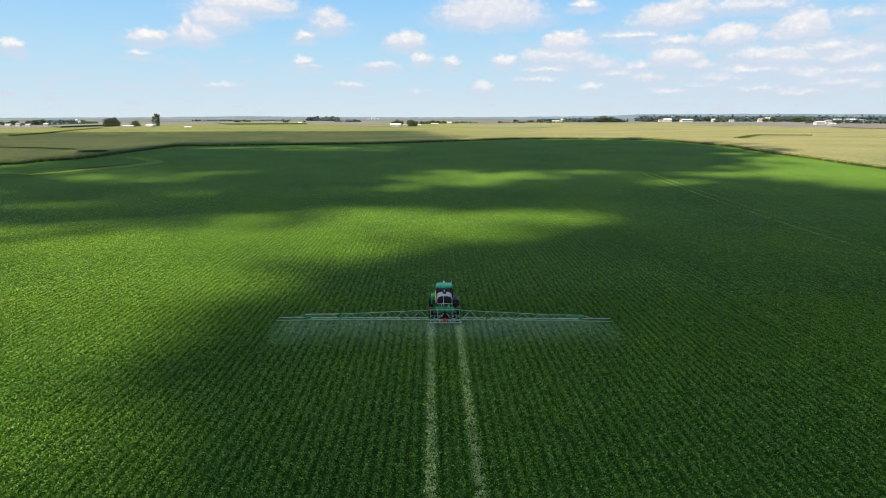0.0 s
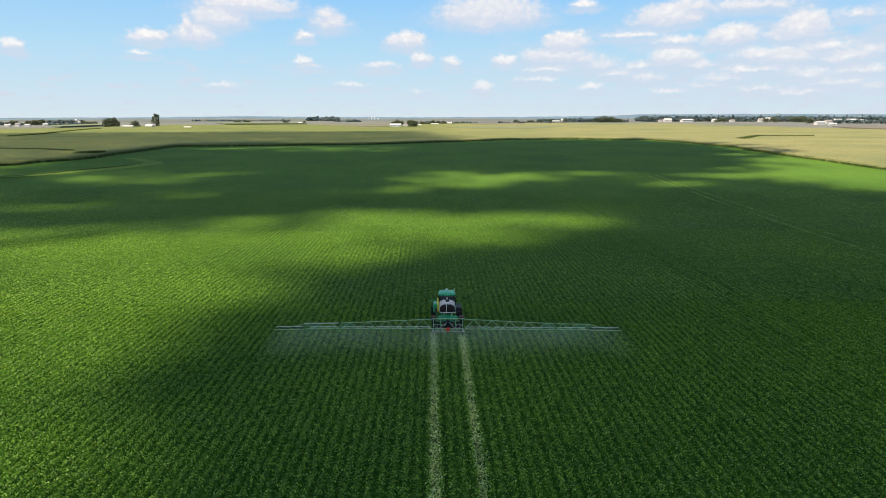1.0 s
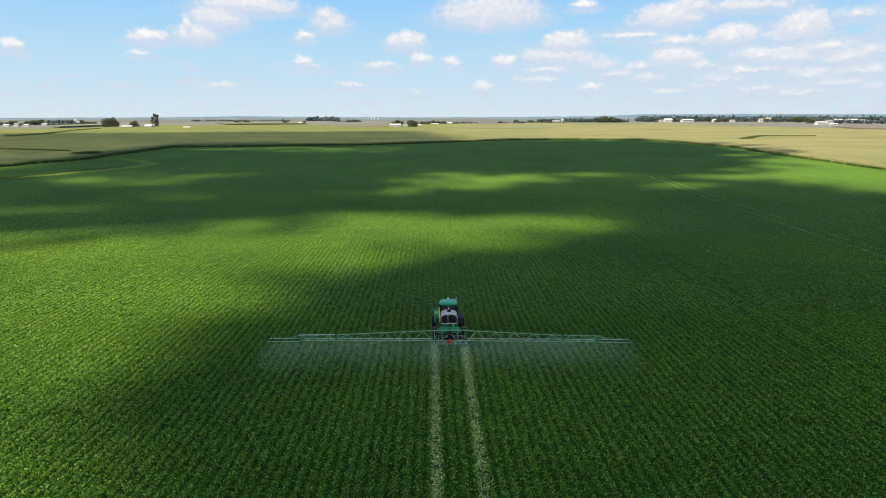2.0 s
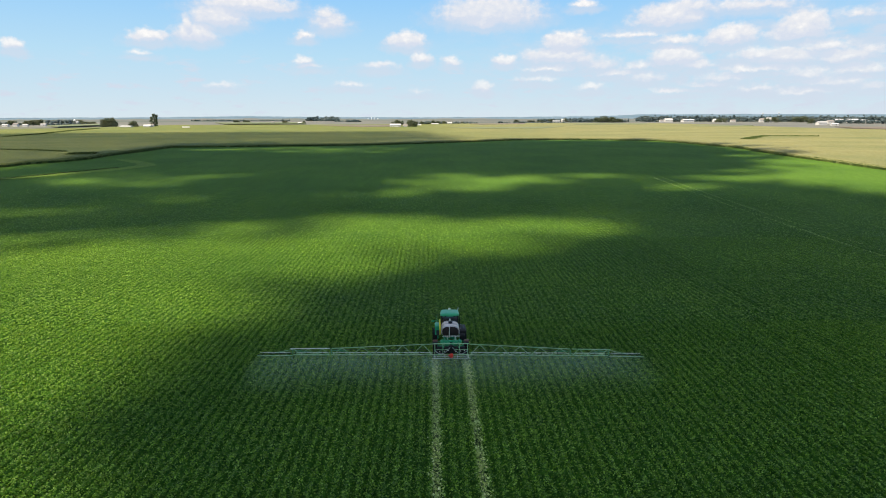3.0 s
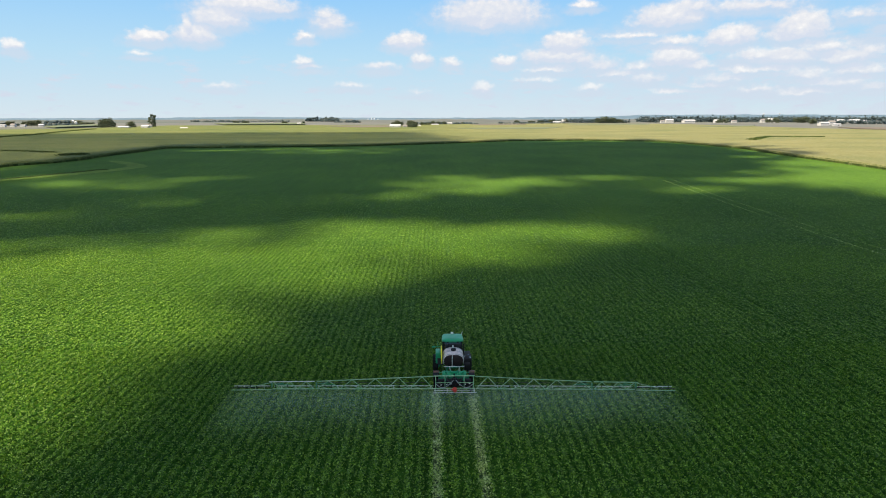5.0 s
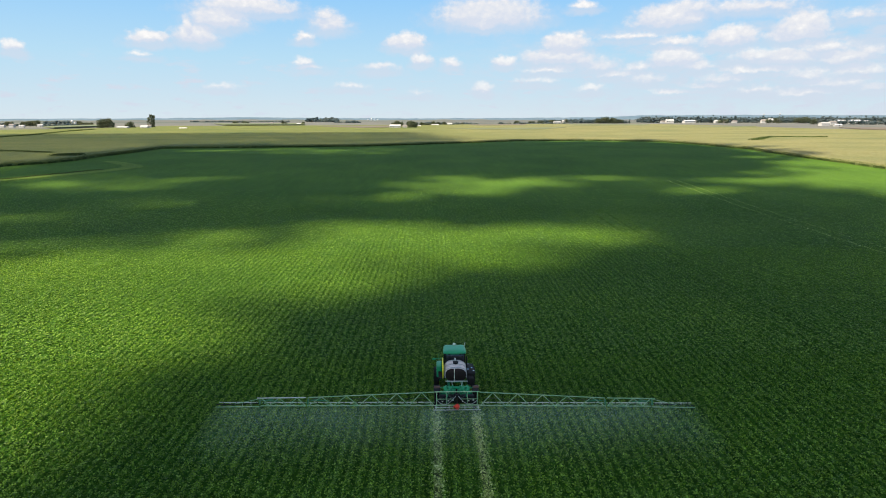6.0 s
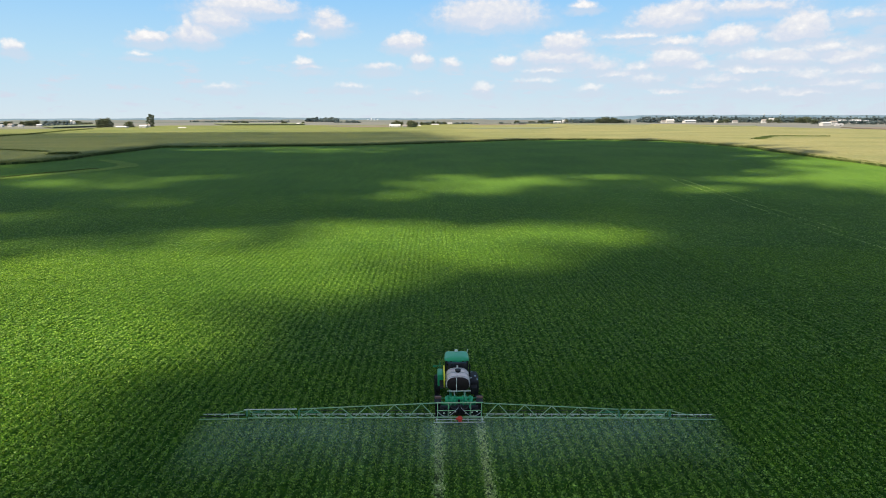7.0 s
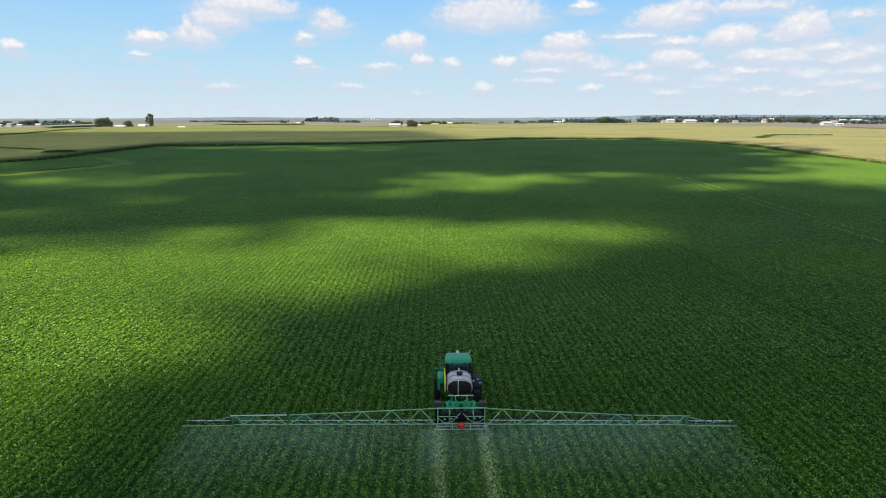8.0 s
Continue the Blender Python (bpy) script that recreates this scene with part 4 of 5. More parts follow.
plant_tree(-550, 1036, 16.3, 15.2, 0)
plant_tree(-540, 1036, 18.4, 19.5, 1)
plant_tree(-503, 1035, 12.8, 16.0, 1)
plant_tree(-491, 1092, 22.5, 14.0, 2)
barn(-490, 984, 16.5, 4.4, "white")
barn(-456, 983, 11.1, 6.0, "white")
house(-473, 1035, 8.5, 6.4, "white")
barn(-377, 935, 10.0, 3.4, "white")
plant_tree(-77, 1219, 10.2, 10.2, 0)
plant_tree(-69, 1219, 13.6, 13.6, 1)
plant_tree(-65, 1298, 10.9, 9.7, 0)
plant_tree(-35, 1027, 14.5, 15.4, 1)
plant_tree(-46, 1218, 12.5, 10.2, 0)
plant_tree(-33, 1218, 10.2, 9.1, 0)
plant_tree(-22, 1388, 9.0, 12.9, 1)
plant_tree(-10, 1387, 7.7, 10.3, 0)
plant_tree(2, 1609, 10.4, 13.4, 1)
plant_tree(16, 1609, 8.9, 11.9, 0)
plant_tree(31, 1609, 8.9, 11.9, 1)
plant_tree(71, 1747, 6.4, 8.0, 0)
plant_tree(84, 1747, 6.4, 9.7, 1)
barn(-62, 1027, 17.4, 6.8, "white")
house(-46, 1027, 7.7, 5.8, "white")
barn(-26, 1218, 6.8, 3.4, "grey")
barn(6, 1387, 15.4, 3.9, "white")
house(45, 1609, 11.9, 5.2, "grey")
plant_tree(-596, 1923, 9.2, 20.3, 0)
plant_tree(-566, 1922, 9.2, 22.0, 1)
plant_tree(-411, 1756, 8.3, 19.9, 1)
plant_tree(-358, 1755, 8.2, 8.2, 0)
plant_tree(-444, 1756, 5.0, 8.3, 0)
plant_tree(283, 2104, 9.7, 19.4, 1)
plant_tree(332, 2103, 7.8, 27.3, 0)
plant_tree(364, 2103, 7.8, 27.3, 1)
house(-342, 1615, 9.1, 4.6, "white")
house(-446, 1756, 8.3, 5.0, "white")
plant_tree(-1007, 1508, 10.0, 19.9, 0)
plant_tree(-972, 1508, 9.8, 16.4, 1)
plant_tree(-893, 1403, 12.2, 18.3, 0)
plant_tree(-877, 1403, 13.7, 15.2, 1)
plant_tree(-858, 1506, 11.1, 11.1, 0)
plant_tree(-838, 1505, 7.9, 19.0, 1)
plant_tree(-818, 1505, 7.9, 22.0, 0)
plant_tree(-1182, 2130, 8.9, 26.6, 1)
barn(-843, 1232, 11.0, 4.2, "white")
house(-823, 1232, 9.0, 6.0, "white")
barn(-804, 1232, 9.2, 4.0, "white")
house(-816, 1312, 9.9, 4.3, "grey")
silo(-857, 1506, 6.4, 12.7)
silo(-850, 1506, 6.3, 9.5)
plant_tree(443, 2342, 10.9, 21.8, 0)
plant_tree(495, 2341, 13.1, 19.7, 1)
plant_tree(527, 2340, 10.9, 17.5, 0)
plant_tree(555, 2099, 17.9, 23.8, 1)
plant_tree(578, 2099, 21.9, 31.8, 0)
plant_tree(605, 2098, 20.0, 27.9, 1)
plant_tree(627, 2098, 14.0, 24.0, 0)
plant_tree(960, 2092, 12.6, 18.9, 1)
plant_tree(981, 2092, 14.7, 21.1, 0)
plant_tree(1150, 2089, 19.5, 28.2, 1)
plant_tree(1123, 2089, 15.1, 19.4, 0)
plant_tree(1222, 2087, 19.8, 30.8, 0)
plant_tree(1248, 2087, 22.1, 26.6, 1)
plant_tree(1060, 1729, 14.8, 18.5, 0)
barn(417, 2102, 23.5, 5.9, "white")
house(489, 2341, 13.1, 10.9, "white")
barn(569, 2340, 30.8, 7.7, "white")
barn(820, 2170, 25.4, 12.6, "white")
house(796, 2170, 12.6, 8.5, "white")
barn(887, 2170, 38.4, 10.7, "white")
house(984, 2170, 15.2, 10.8, "white")
house(1017, 2170, 15.3, 8.7, "grey")
house(1046, 2170, 15.3, 8.8, "white")
house(1150, 2170, 20.0, 13.3, "white")
house(1173, 2170, 20.2, 15.7, "white")
barn(1190, 2170, 22.4, 13.4, "white")
barn(933, 1474, 21.0, 7.5, "white")
house(1112, 1728, 16.9, 9.4, "white")
barn(1360, 2085, 31.7, 11.3, "white")
barn(1411, 2084, 36.6, 11.4, "grey")
house(1449, 2083, 18.4, 9.2, "white")
house(1348, 1888, 16.9, 8.4, "white")
barn(900, 1371, 15.1, 4.5, "grey")
water_tower(1848, 3520, 11.7, 39.7)
water_tower(1936, 3518, 11.8, 43.2)
silo(-401, 4025, 7.6, 10.9)
silo(-380, 4025, 7.6, 15.3)
silo(-362, 4024, 7.6, 13.1)
silo(-340, 4024, 7.6, 10.9)

# ---- the sprayer ----
GREEN = paint("green_enamel", (0.02, 0.33, 0.14), 0.3, 0, 0.1, (0.1, 0.12, 0.06), 2.0, 0.4)
# the pale film puts the highlights on the boom tubes into the colour
BOOM_GREEN = paint("highlit_green_enamel", (0.24, 0.5, 0.24), 0.35, 0, 0.9, (0.62, 0.66, 0.45), 2.5, 0.3)
HINGE_GREEN = paint("worn_green_enamel", (0.03, 0.24, 0.1), 0.4, 0, 0.5, (0.2, 0.26, 0.16), 3.0, 0.3)
YELLOW = paint("yellow_enamel", (0.85, 0.75, 0.03), 0.4, 0, 0.12)
TYRE = paint("tyre_rubber", (0.012, 0.011, 0.01), 0.9, 0, 0.4, (0.05, 0.04, 0.028), 4.0, 0.15)
BLACK = paint("black_steel", (0.012, 0.011, 0.011), 0.6, 0, 0.25, (0.04, 0.035, 0.03), 3.0, 0.2)
POLY = paint("white_tank_plastic", (0.76, 0.67, 0.63), 0.45, 0, 0.65, (0.3, 0.25, 0.23), 2.4, 0.3)
TANK_END = paint("dark_tank_end", (0.02, 0.012, 0.01), 0.6, 0, 0.3, (0.05, 0.033, 0.028), 2.0, 0.2)
PALE = paint("pale_spray_pipe", (0.76, 0.78, 0.68), 0.4, 0, 0.25)
RED = paint("red_plastic", (0.75, 0.05, 0.025), 0.4, 0, 0.1)
REFLECT = paint("red_reflector", (0.22, 0.1, 0.08), 0.35, 0, 0.3)
HOSE = paint("black_hose", (0.03, 0.03, 0.03), 0.6, 0, 0.3)
GREY_HOSE = paint("grey_hose", (0.4, 0.42, 0.42), 0.5, 0, 0.3)
CHROME = paint("bright_steel", (0.7, 0.7, 0.7), 0.25, 1.0, 0.15)


def glass_material():
    m, n, l, b = material("tinted_cab_glass", 0.06)
    l.new(ramp(n, l, grain(n, l, 2.0, 3), [(0.3, (0.008, 0.011, 0.012)), (0.8, (0.02, 0.026, 0.026))]), b.inputs["Base Color"])
    b.inputs["Coat Weight"].default_value = 0.4
    return m


GLASS = glass_material()


def make_wheel(parent, x, y):
    r, w = 0.93, 0.4
    hub = part("wheel", rod(B(), (x - 0.16, y, r), (x + 0.16, y, r), 0.16, 14), BLACK, parent)
    bm = B()
    prof = ((-0.5, 0.62), (-0.52, 0.8), (-0.42, 0.93), (0, 0.96), (0.42, 0.93), (0.52, 0.8), (0.5, 0.62))
    seg = 32
    ring = [[bm.verts.new((x + u * w, y + r * q * math.cos(k * math.tau / seg), r + r * q * math.sin(k * math.tau / seg))) for u, q in prof] for k in range(seg)]
    for k in range(seg):
        for j in range(len(prof)):
            bm.faces.new((ring[k][j], ring[k][(j + 1) % 7], ring[(k + 1) % seg][(j + 1) % 7], ring[(k + 1) % seg][j]))
    for k in range(22):
        a = k * math.tau / 22
        for s in (-1, 1):
            c = Vector((x + s * w * 0.23, y + r * 0.965 * math.cos(a + s * 0.07), r + r * 0.965 * math.sin(a + s * 0.07)))
            box(bm, c, (w * 0.5, 0.06, 0.07), 0, Matrix.Rotation(a, 3, "X") @ Matrix.Rotation(s * 0.5, 3, "Z"))
    bmesh.ops.recalc_face_normals(bm, faces=bm.faces)
    part("tyre", bm, TYRE, hub, "black lugged farm tyre")
    bm = B()
    rod(bm, (x - 0.12, y, r), (x + 0.12, y, r), r * 0.6, 24)
    rod(bm, (x - 0.17, y, r), (x + 0.17, y, r), r * 0.3, 16)
    part("rim", bm, YELLOW, hub, "yellow steel rim")


def make_boom(parent, s):
    """One wing: a deep tapering inner truss, a shallow outer truss and a slim tip."""
    name = "boom_wing"
    bm = B()
    X = lambda v: s * v
    top = lambda v: 2.5 - 0.44 * (v - 1.7) / 9.6
    pipe(bm, [(X(1.7), 0.1, top(1.7)), (X(11.3), 0.1, top(11.3))], 0.036)
    pipe(bm, [(X(1.7), -0.12, 1.5), (X(11.4), -0.12, 1.5)], 0.034)
    pipe(bm, [(X(1.7), 0.42, 1.52), (X(11.4), 0.42, 1.52)], 0.022)
    wing = part(name, bm, BOOM_GREEN, parent, "long green lattice boom wing with spray pipes", True)
    wing.matrix_basis = Matrix.Rotation(0.007 if s < 0 else 0.012, 4, "Y")     # the boom hangs a little askew on its frame
    bm = B()
    part("top_tube", pipe(B(), [(X(11.5), 0.1, 2.06), (X(15.2), 0.1, 2.02)], 0.038), PALE if s < 0 else BOOM_GREEN, wing, "pale top tube" if s < 0 else "", True)
    pipe(bm, [(X(11.5), -0.12, 1.5), (X(14.9), -0.12, 1.5)], 0.038)
    pipe(bm, [(X(11.5), 0.38, 1.52), (X(14.9), 0.38, 1.52)], 0.03)
    part("outer_truss", bm, BOOM_GREEN, wing, smooth=True)
    part("tip_beam", pipe(B(), [(X(15.0), 0.05, 1.6), (X(18.3), 0.05, 1.5)], 0.035), BLACK, wing, "dark slim boom tip", True)
    bm = B()
    pipe(bm, [(X(15.0), -0.12, 1.44), (X(18.3), -0.12, 1.4)], 0.03)
    pipe(bm, [(X(15.0), 0.06, 1.98), (X(16.9), 0.0, 1.58)], 0.022)
    for u in (15.6, 16.3):
        pipe(bm, [(X(u), 0, 1.44), (X(u), 0, 1.96 - (u - 15) * 0.2)], 0.018)
    part("boom_tip", bm, BOOM_GREEN, wing, smooth=True)
    # hinges
    for u, z, hh in ((11.35, 1.78, 0.66), (15.0, 1.75, 0.6)):
        bm = box(B(), (X(u), 0.05, z - 0.02), (0.07, 0.34, hh * 0.62), 0.025)
        box(bm, (X(u - 0.6), 0.12, z + 0.1), (0.8, 0.08, 0.06), 0.02, Matrix.Rotation(s * 0.16, 3, "Y"))
        part("hinge", bm, HINGE_GREEN, wing, "dark green folding hinge", True)
        bm = B()
        rod(bm, (X(u - 1.5), 0.2, z - 0.04), (X(u - 0.3), 0.2, z + 0.02), 0.045, 10)
        rod(bm, (X(u - 0.4), 0.2, z + 0.01), (X(u + 0.1), 0.2, z + 0.05), 0.02, 8)
        part("fold_cylinder", bm, HINGE_GREEN, wing, smooth=True)
    # braces
    n = 10
    xs = np.linspace(1.75, 11.3, n + 1)
    for k in range(n):
        a, b = xs[k], xs[k + 1]
        lo, hi = (a, b) if k % 2 == 0 else (b, a)
        part("brace", rod(B(), (X(lo), -0.12, 1.5), (X(hi), 0.1, top(hi)), 0.03, 7), BOOM_GREEN, wing)
        part("cross_brace", rod(B(), (X(a), -0.12, 1.5), (X(b), 0.42, 1.52), 0.02, 6), BOOM_GREEN, wing)
    xs = np.linspace(11.5, 14.9, 6)
    for k in range(5):
        a, b = xs[k], xs[k + 1]
        lo, hi = (a, b) if k % 2 == 0 else (b, a)
        part("brace", rod(B(), (X(lo), -0.12, 1.5), (X(hi), 0.1, 2.04), 0.03, 7), BOOM_GREEN, wing)
        part("cross_brace", rod(B(), (X(a), -0.12, 1.5), (X(b), 0.38, 1.52), 0.018, 6), BOOM_GREEN, wing)
    # spray pipes in lengths, nozzle bodies under them
    for a, b in ((1.9, 4.6), (4.9, 7.6), (7.9, 10.9), (11.7, 14.6), (15.2, 18.1)):
        part("spray_pipe", pipe(B(), [(X(a), 0.2, 1.62), (X(b), 0.2, 1.62)], 0.03), PALE, wing, "pale spray pipe", True)
    for a, b in ((2.2, 6.4), (6.9, 11.0)):
        part("hose", pipe(B(), [(X(a), 0.34, 1.86), (X((a + b) / 2), 0.34, 1.82), (X(b), 0.34, 1.86)], 0.022), HOSE, wing, smooth=True)
    bm = B()
    rod(bm, (0, 0, 0.0), (0, 0, -0.09), 0.03, 8)
    rod(bm, (0, 0, -0.09), (0, 0, -0.17), 0.022, 8, 0.012)
    box(bm, (0, -0.02, 0.02), (0.05, 0.1, 0.07), 0.01)
    nozzle = bpy.data.meshes.new("nozzle")
    bm.to_mesh(nozzle)
    bm.free()
    pale_nozzle = nozzle.copy()
    nozzle.materials.append(BLACK)
    pale_nozzle.materials.append(PALE)
    for k in range(32):
        share("nozzle", nozzle if k % 3 else pale_nozzle, Matrix.Translation((X(2.0 + k * 0.51), 0.2, 1.6)), wing)


def make_sprayer():
    root = new("sprayer")
    # chassis
    bm = B()
    for x in (-0.55, 0.55):
        box(bm, (x, 3.9, 1.72), (0.16, 6.8, 0.26), 0.02)
    for y in (1.0, 1.9, 4.0, 6.0, 7.2):
        box(bm, (0, y, 1.7), (1.2, 0.16, 0.2), 0.02)
    part("chassis", bm, GREEN, root)
    for y in (1.9, 6.1):
        bm = B()
        box(bm, (0, y, 1.55), (2.5, 0.22, 0.22), 0.03)
        for x in (-1.22, 1.22):
            rod(bm, (x, y, 0.93), (x, y, 1.75), 0.1, 12)
            rod(bm, (x, y, 0.93), (x * 1.12, y, 0.93), 0.12, 12)
        part("axle", bm, GREEN, root)
        for x in (-1.52, 1.52):
            make_wheel(root, x, y)
    # fenders over the front wheels: one bent sheet each
    for x in (-1.52, 1.52):
        bm = B()
        rows = []
        for k in range(13):
            a = math.radians(20 + k * 140 / 12)
            rows.append([bm.verts.new((x + u, 6.1 + q * math.cos(a), 0.93 + q * math.sin(a)))
                         for u, q in ((-0.23, 1.05), (-0.23, 1.08), (0.23, 1.08), (0.23, 1.05))])
        for a, b in zip(rows, rows[1:]):
            for k in range(4):
                bm.faces.new((a[k], a[(k + 1) % 4], b[(k + 1) % 4], b[k]))
        bm.faces.new(rows[0]), bm.faces.new(list(reversed(rows[-1])))
        bmesh.ops.recalc_face_normals(bm, faces=bm.faces)
        part("fender", bm, BLACK, root)
    # cab
    cab = part("cab", box(B(), (0, 5.75, 2.0), (1.6, 1.9, 0.35), 0.05), GREEN, root)
    bm = B()
    box(bm, (0.05, 5.75, 2.88), (1.8, 1.95, 1.6), 0.1, None, 0.93)
    part("cab_glass", bm, GLASS, cab, "dark tinted cab glass")
    for x in (-0.86, 0.86):
        for y in (4.8, 6.7):
            part("cab_pillar", rod(B(), (x, y, 2.1), (x * 0.95, 5.75 + (y - 5.75) * 0.95, 3.75), 0.05, 8), BLACK, cab)
    bm = B()
    # a shell that narrows to the front, with a rolled rim and a low crown
    rings = ((0.97, 3.66), (1.0, 3.72), (1.0, 3.8), (0.95, 3.87), (0.8, 3.91), (0.45, 3.94))
    seg, loops = 40, []
    for k, z in rings:
        loop = []
        for q in range(seg):
            a = q * math.tau / seg
            c, d = math.cos(a), math.sin(a)
            u, w = math.copysign(abs(c) ** 0.32, c), math.copysign(abs(d) ** 0.32, d)
            loop.append(bm.verts.new((k * 1.0 * u * (1.0 - 0.05 * (w + 1)), 5.78 + k * 0.92 * w, z)))
        loops.append(loop)
    for a, b in zip(loops, loops[1:]):
        for q in range(seg):
            bm.faces.new((a[q], a[(q + 1) % seg], b[(q + 1) % seg], b[q]))
    bm.faces.new(loops[-1]), bm.faces.new(list(reversed(loops[0])))
    part("cab_roof", bm, GREEN, cab, "bright green rounded cab roof", True)
    bm = B()
    rod(bm, (0, 6.5, 3.9), (0, 6.5, 4.02), 0.13, 16, 0.12)
    bmesh.ops.create_uvsphere(bm, u_segments=16, v_segments=8, radius=0.13, matrix=Matrix.Translation((0, 6.5, 4.02)) @ Matrix.Diagonal((1, 1, 0.6, 1)))
    part("receiver_dome", bm, PALE, cab, "pale positioning dome on the roof", True)
    part("aerial", rod(B(), (0.86, 6.45, 3.85), (0.93, 6.5, 4.12), 0.03, 6), PALE, cab)
    for x in (-0.8, -0.45, 0.45, 0.8):
        part("work_light", box(B(), (x, 4.68, 3.76), (0.16, 0.07, 0.09), 0.02), BLACK, cab)
    bm = pipe(B(), [(-0.92, 6.3, 2.75), (-1.8, 6.4, 2.75)], 0.03)
    box(bm, (-1.72, 6.4, 2.7), (0.3, 0.07, 0.16), 0.03)
    part("mirror", bm, GREEN, cab, "folded mirror on a green arm")
    # tank
    bm = B()
    seg = 28
    prof = ((2.55, 0.9), (2.62, 0.97), (2.8, 1.0), (4.2, 1.0), (4.42, 0.95), (4.5, 0.6))
    ring = []
    for k in range(seg):
        a = k * math.tau / seg
        c, d = math.copysign(abs(math.cos(a)) ** 0.75, math.cos(a)), math.copysign(abs(math.sin(a)) ** 0.75, math.sin(a))
        ring.append([bm.verts.new((0.87 * q * c, y, 2.84 + 0.58 * q * d)) for y, q in prof])
    for k in range(seg):
        for j in range(len(prof) - 1):
            bm.faces.new((ring[k][j], ring[k][j + 1], ring[(k + 1) % seg][j + 1], ring[(k + 1) % seg][j]))
    bm.faces.new([r[-1] for r in ring])
    bmesh.ops.recalc_face_normals(bm, faces=bm.faces)
    tank = part("tank", bm, POLY, root, "pale grey oval spray tank", True)
    bm = B()
    prof = ((2.56, 0.95), (2.49, 0.88), (2.43, 0.5), (2.41, 0.05))
    ring = []
    for k in range(seg):
        a = k * math.tau / seg
        c, d = math.copysign(abs(math.cos(a)) ** 0.75, math.cos(a)), math.copysign(abs(math.sin(a)) ** 0.75, math.sin(a))
        ring.append([bm.verts.new((0.87 * q * c, y, 2.84 + 0.58 * q * d)) for y, q in prof])
    for k in range(seg):
        for j in range(3):
            bm.faces.new((ring[k][j], ring[k][j + 1], ring[(k + 1) % seg][j + 1], ring[(k + 1) % seg][j]))
    bm.faces.new([r[-1] for r in ring])
    bmesh.ops.recalc_face_normals(bm, faces=bm.faces)
    part("tank_end", bm, TANK_END, tank, "dark domed tank end", True)
    for y in (2.66, 3.4, 4.15):
        bm = B()
        pts = [(0.89 * math.copysign(abs(math.cos(a)) ** 0.75, math.cos(a)), y, 2.84 + 0.6 * math.copysign(abs(math.sin(a)) ** 0.75, math.sin(a))) for a in np.linspace(-0.4, math.pi + 0.4, 19)]
        pipe(bm, pts, 0.022, 6)
        part("tank_strap", bm, GREY_HOSE, tank, smooth=True)
    bm = rod(B(), (0.02, 3.5, 3.44), (0.02, 3.5, 3.56), 0.2, 18)
    rod(bm, (0.02, 3.5, 3.56), (0.02, 3.5, 3.6), 0.23, 18)
    part("tank_lid", bm, BLACK, tank)
    part("breather", rod(B(), (0, 4.1, 3.45), (0, 4.1, 3.68), 0.06, 10), PALE, tank)
    part("sight_tube", pipe(B(), [(-0.12, 2.4, 2.3), (-0.12, 2.36, 2.9), (-0.12, 2.42, 3.42)], 0.025), PALE, tank, "pale sight tube on the tank end", True)
    # sides: engine and service boxes, steps, rails
    part("service_box", box(B(), (-1.3, 4.9, 2.4), (0.44, 1.3, 0.95), 0.08), GREEN, root, "green service box", True)
    part("fuel_tank", box(B(), (1.28, 4.4, 2.25), (0.66, 2.1, 0.85), 0.12), BLACK, root, "black fuel tank", True)
    part("battery_box", box(B(), (1.2, 3.0, 2.2), (0.5, 0.6, 0.55), 0.05), BLACK, root, smooth=True)
    for x, y, z in ((1.05, 4.0, 2.75), (1.38, 4.3, 2.74), (1.1, 5.1, 2.74), (1.5, 3.7, 2.74)):
        part("filler_cap", rod(B(), (x, y, z - 0.08), (x, y, z), 0.07, 12), CHROME, root)
    bm = pipe(B(), [(-1.02, 2.75, 2.5), (-1.02, 2.75, 3.35), (-1.02, 4.5, 3.5), (-1.02, 4.6, 2.6)], 0.06)
    pipe(bm, [(-1.02, 2.75, 2.95), (-1.02, 4.55, 3.1)], 0.05)
    box(bm, (-1.02, 3.65, 3.05), (0.05, 1.5, 0.34), 0.01)
    part("hand_rail", bm, YELLOW, root, "yellow hand rail beside the tank", True)
    part("walkway", box(B(), (-1.12, 3.6, 2.42), (0.5, 1.5, 0.06), 0.01), BLACK, root)
    bm = B()
    for x in (-1.75, -1.4):
        rod(bm, (x, 5.3, 1.0), (x, 4.9, 2.5), 0.025, 6)
    for k in range(5):
        u = k / 4
        box(bm, (-1.57, 5.3 - 0.4 * u, 1.05 + 1.3 * u), (0.4, 0.1, 0.04), 0.01)
    part("ladder", bm, BLACK, root)
    part("exhaust", rod(B(), (0.98, 4.66, 2.6), (0.98, 4.66, 3.6), 0.06, 12), BLACK, root)
    part("rail_post", rod(B(), (-1.32, 5.1, 2.7), (-1.32, 5.1, 3.7), 0.022, 7), GREEN, root)
    # rear lift and centre frame
    bm = B()
    box(bm, (0, 1.05, 2.44), (1.95, 0.16, 0.17), 0.03)
    for x in (-0.8, -0.3, 0.3, 0.8):
        box(bm, (x, 0.85, 2.15), (0.12, 0.5, 0.55), 0.03)
        rod(bm, (x, 1.05, 2.3), (x, 1.05, 2.62), 0.07, 10)
    for x in (-0.55, 0.55):
        rod(bm, (x - 0.2, 0.8, 2.3), (x + 0.2, 0.8, 2.3), 0.09, 10)
    box(bm, (0, 1.6, 2.0), (1.2, 0.7, 0.22), 0.05)
    part("rear_crossbeam", bm, GREEN, root, "green rear crossbeam", True)
    bm = B()
    pipe(bm, [(-0.85, 1.35, 2.84), (0.88, 1.35, 2.84)], 0.035)
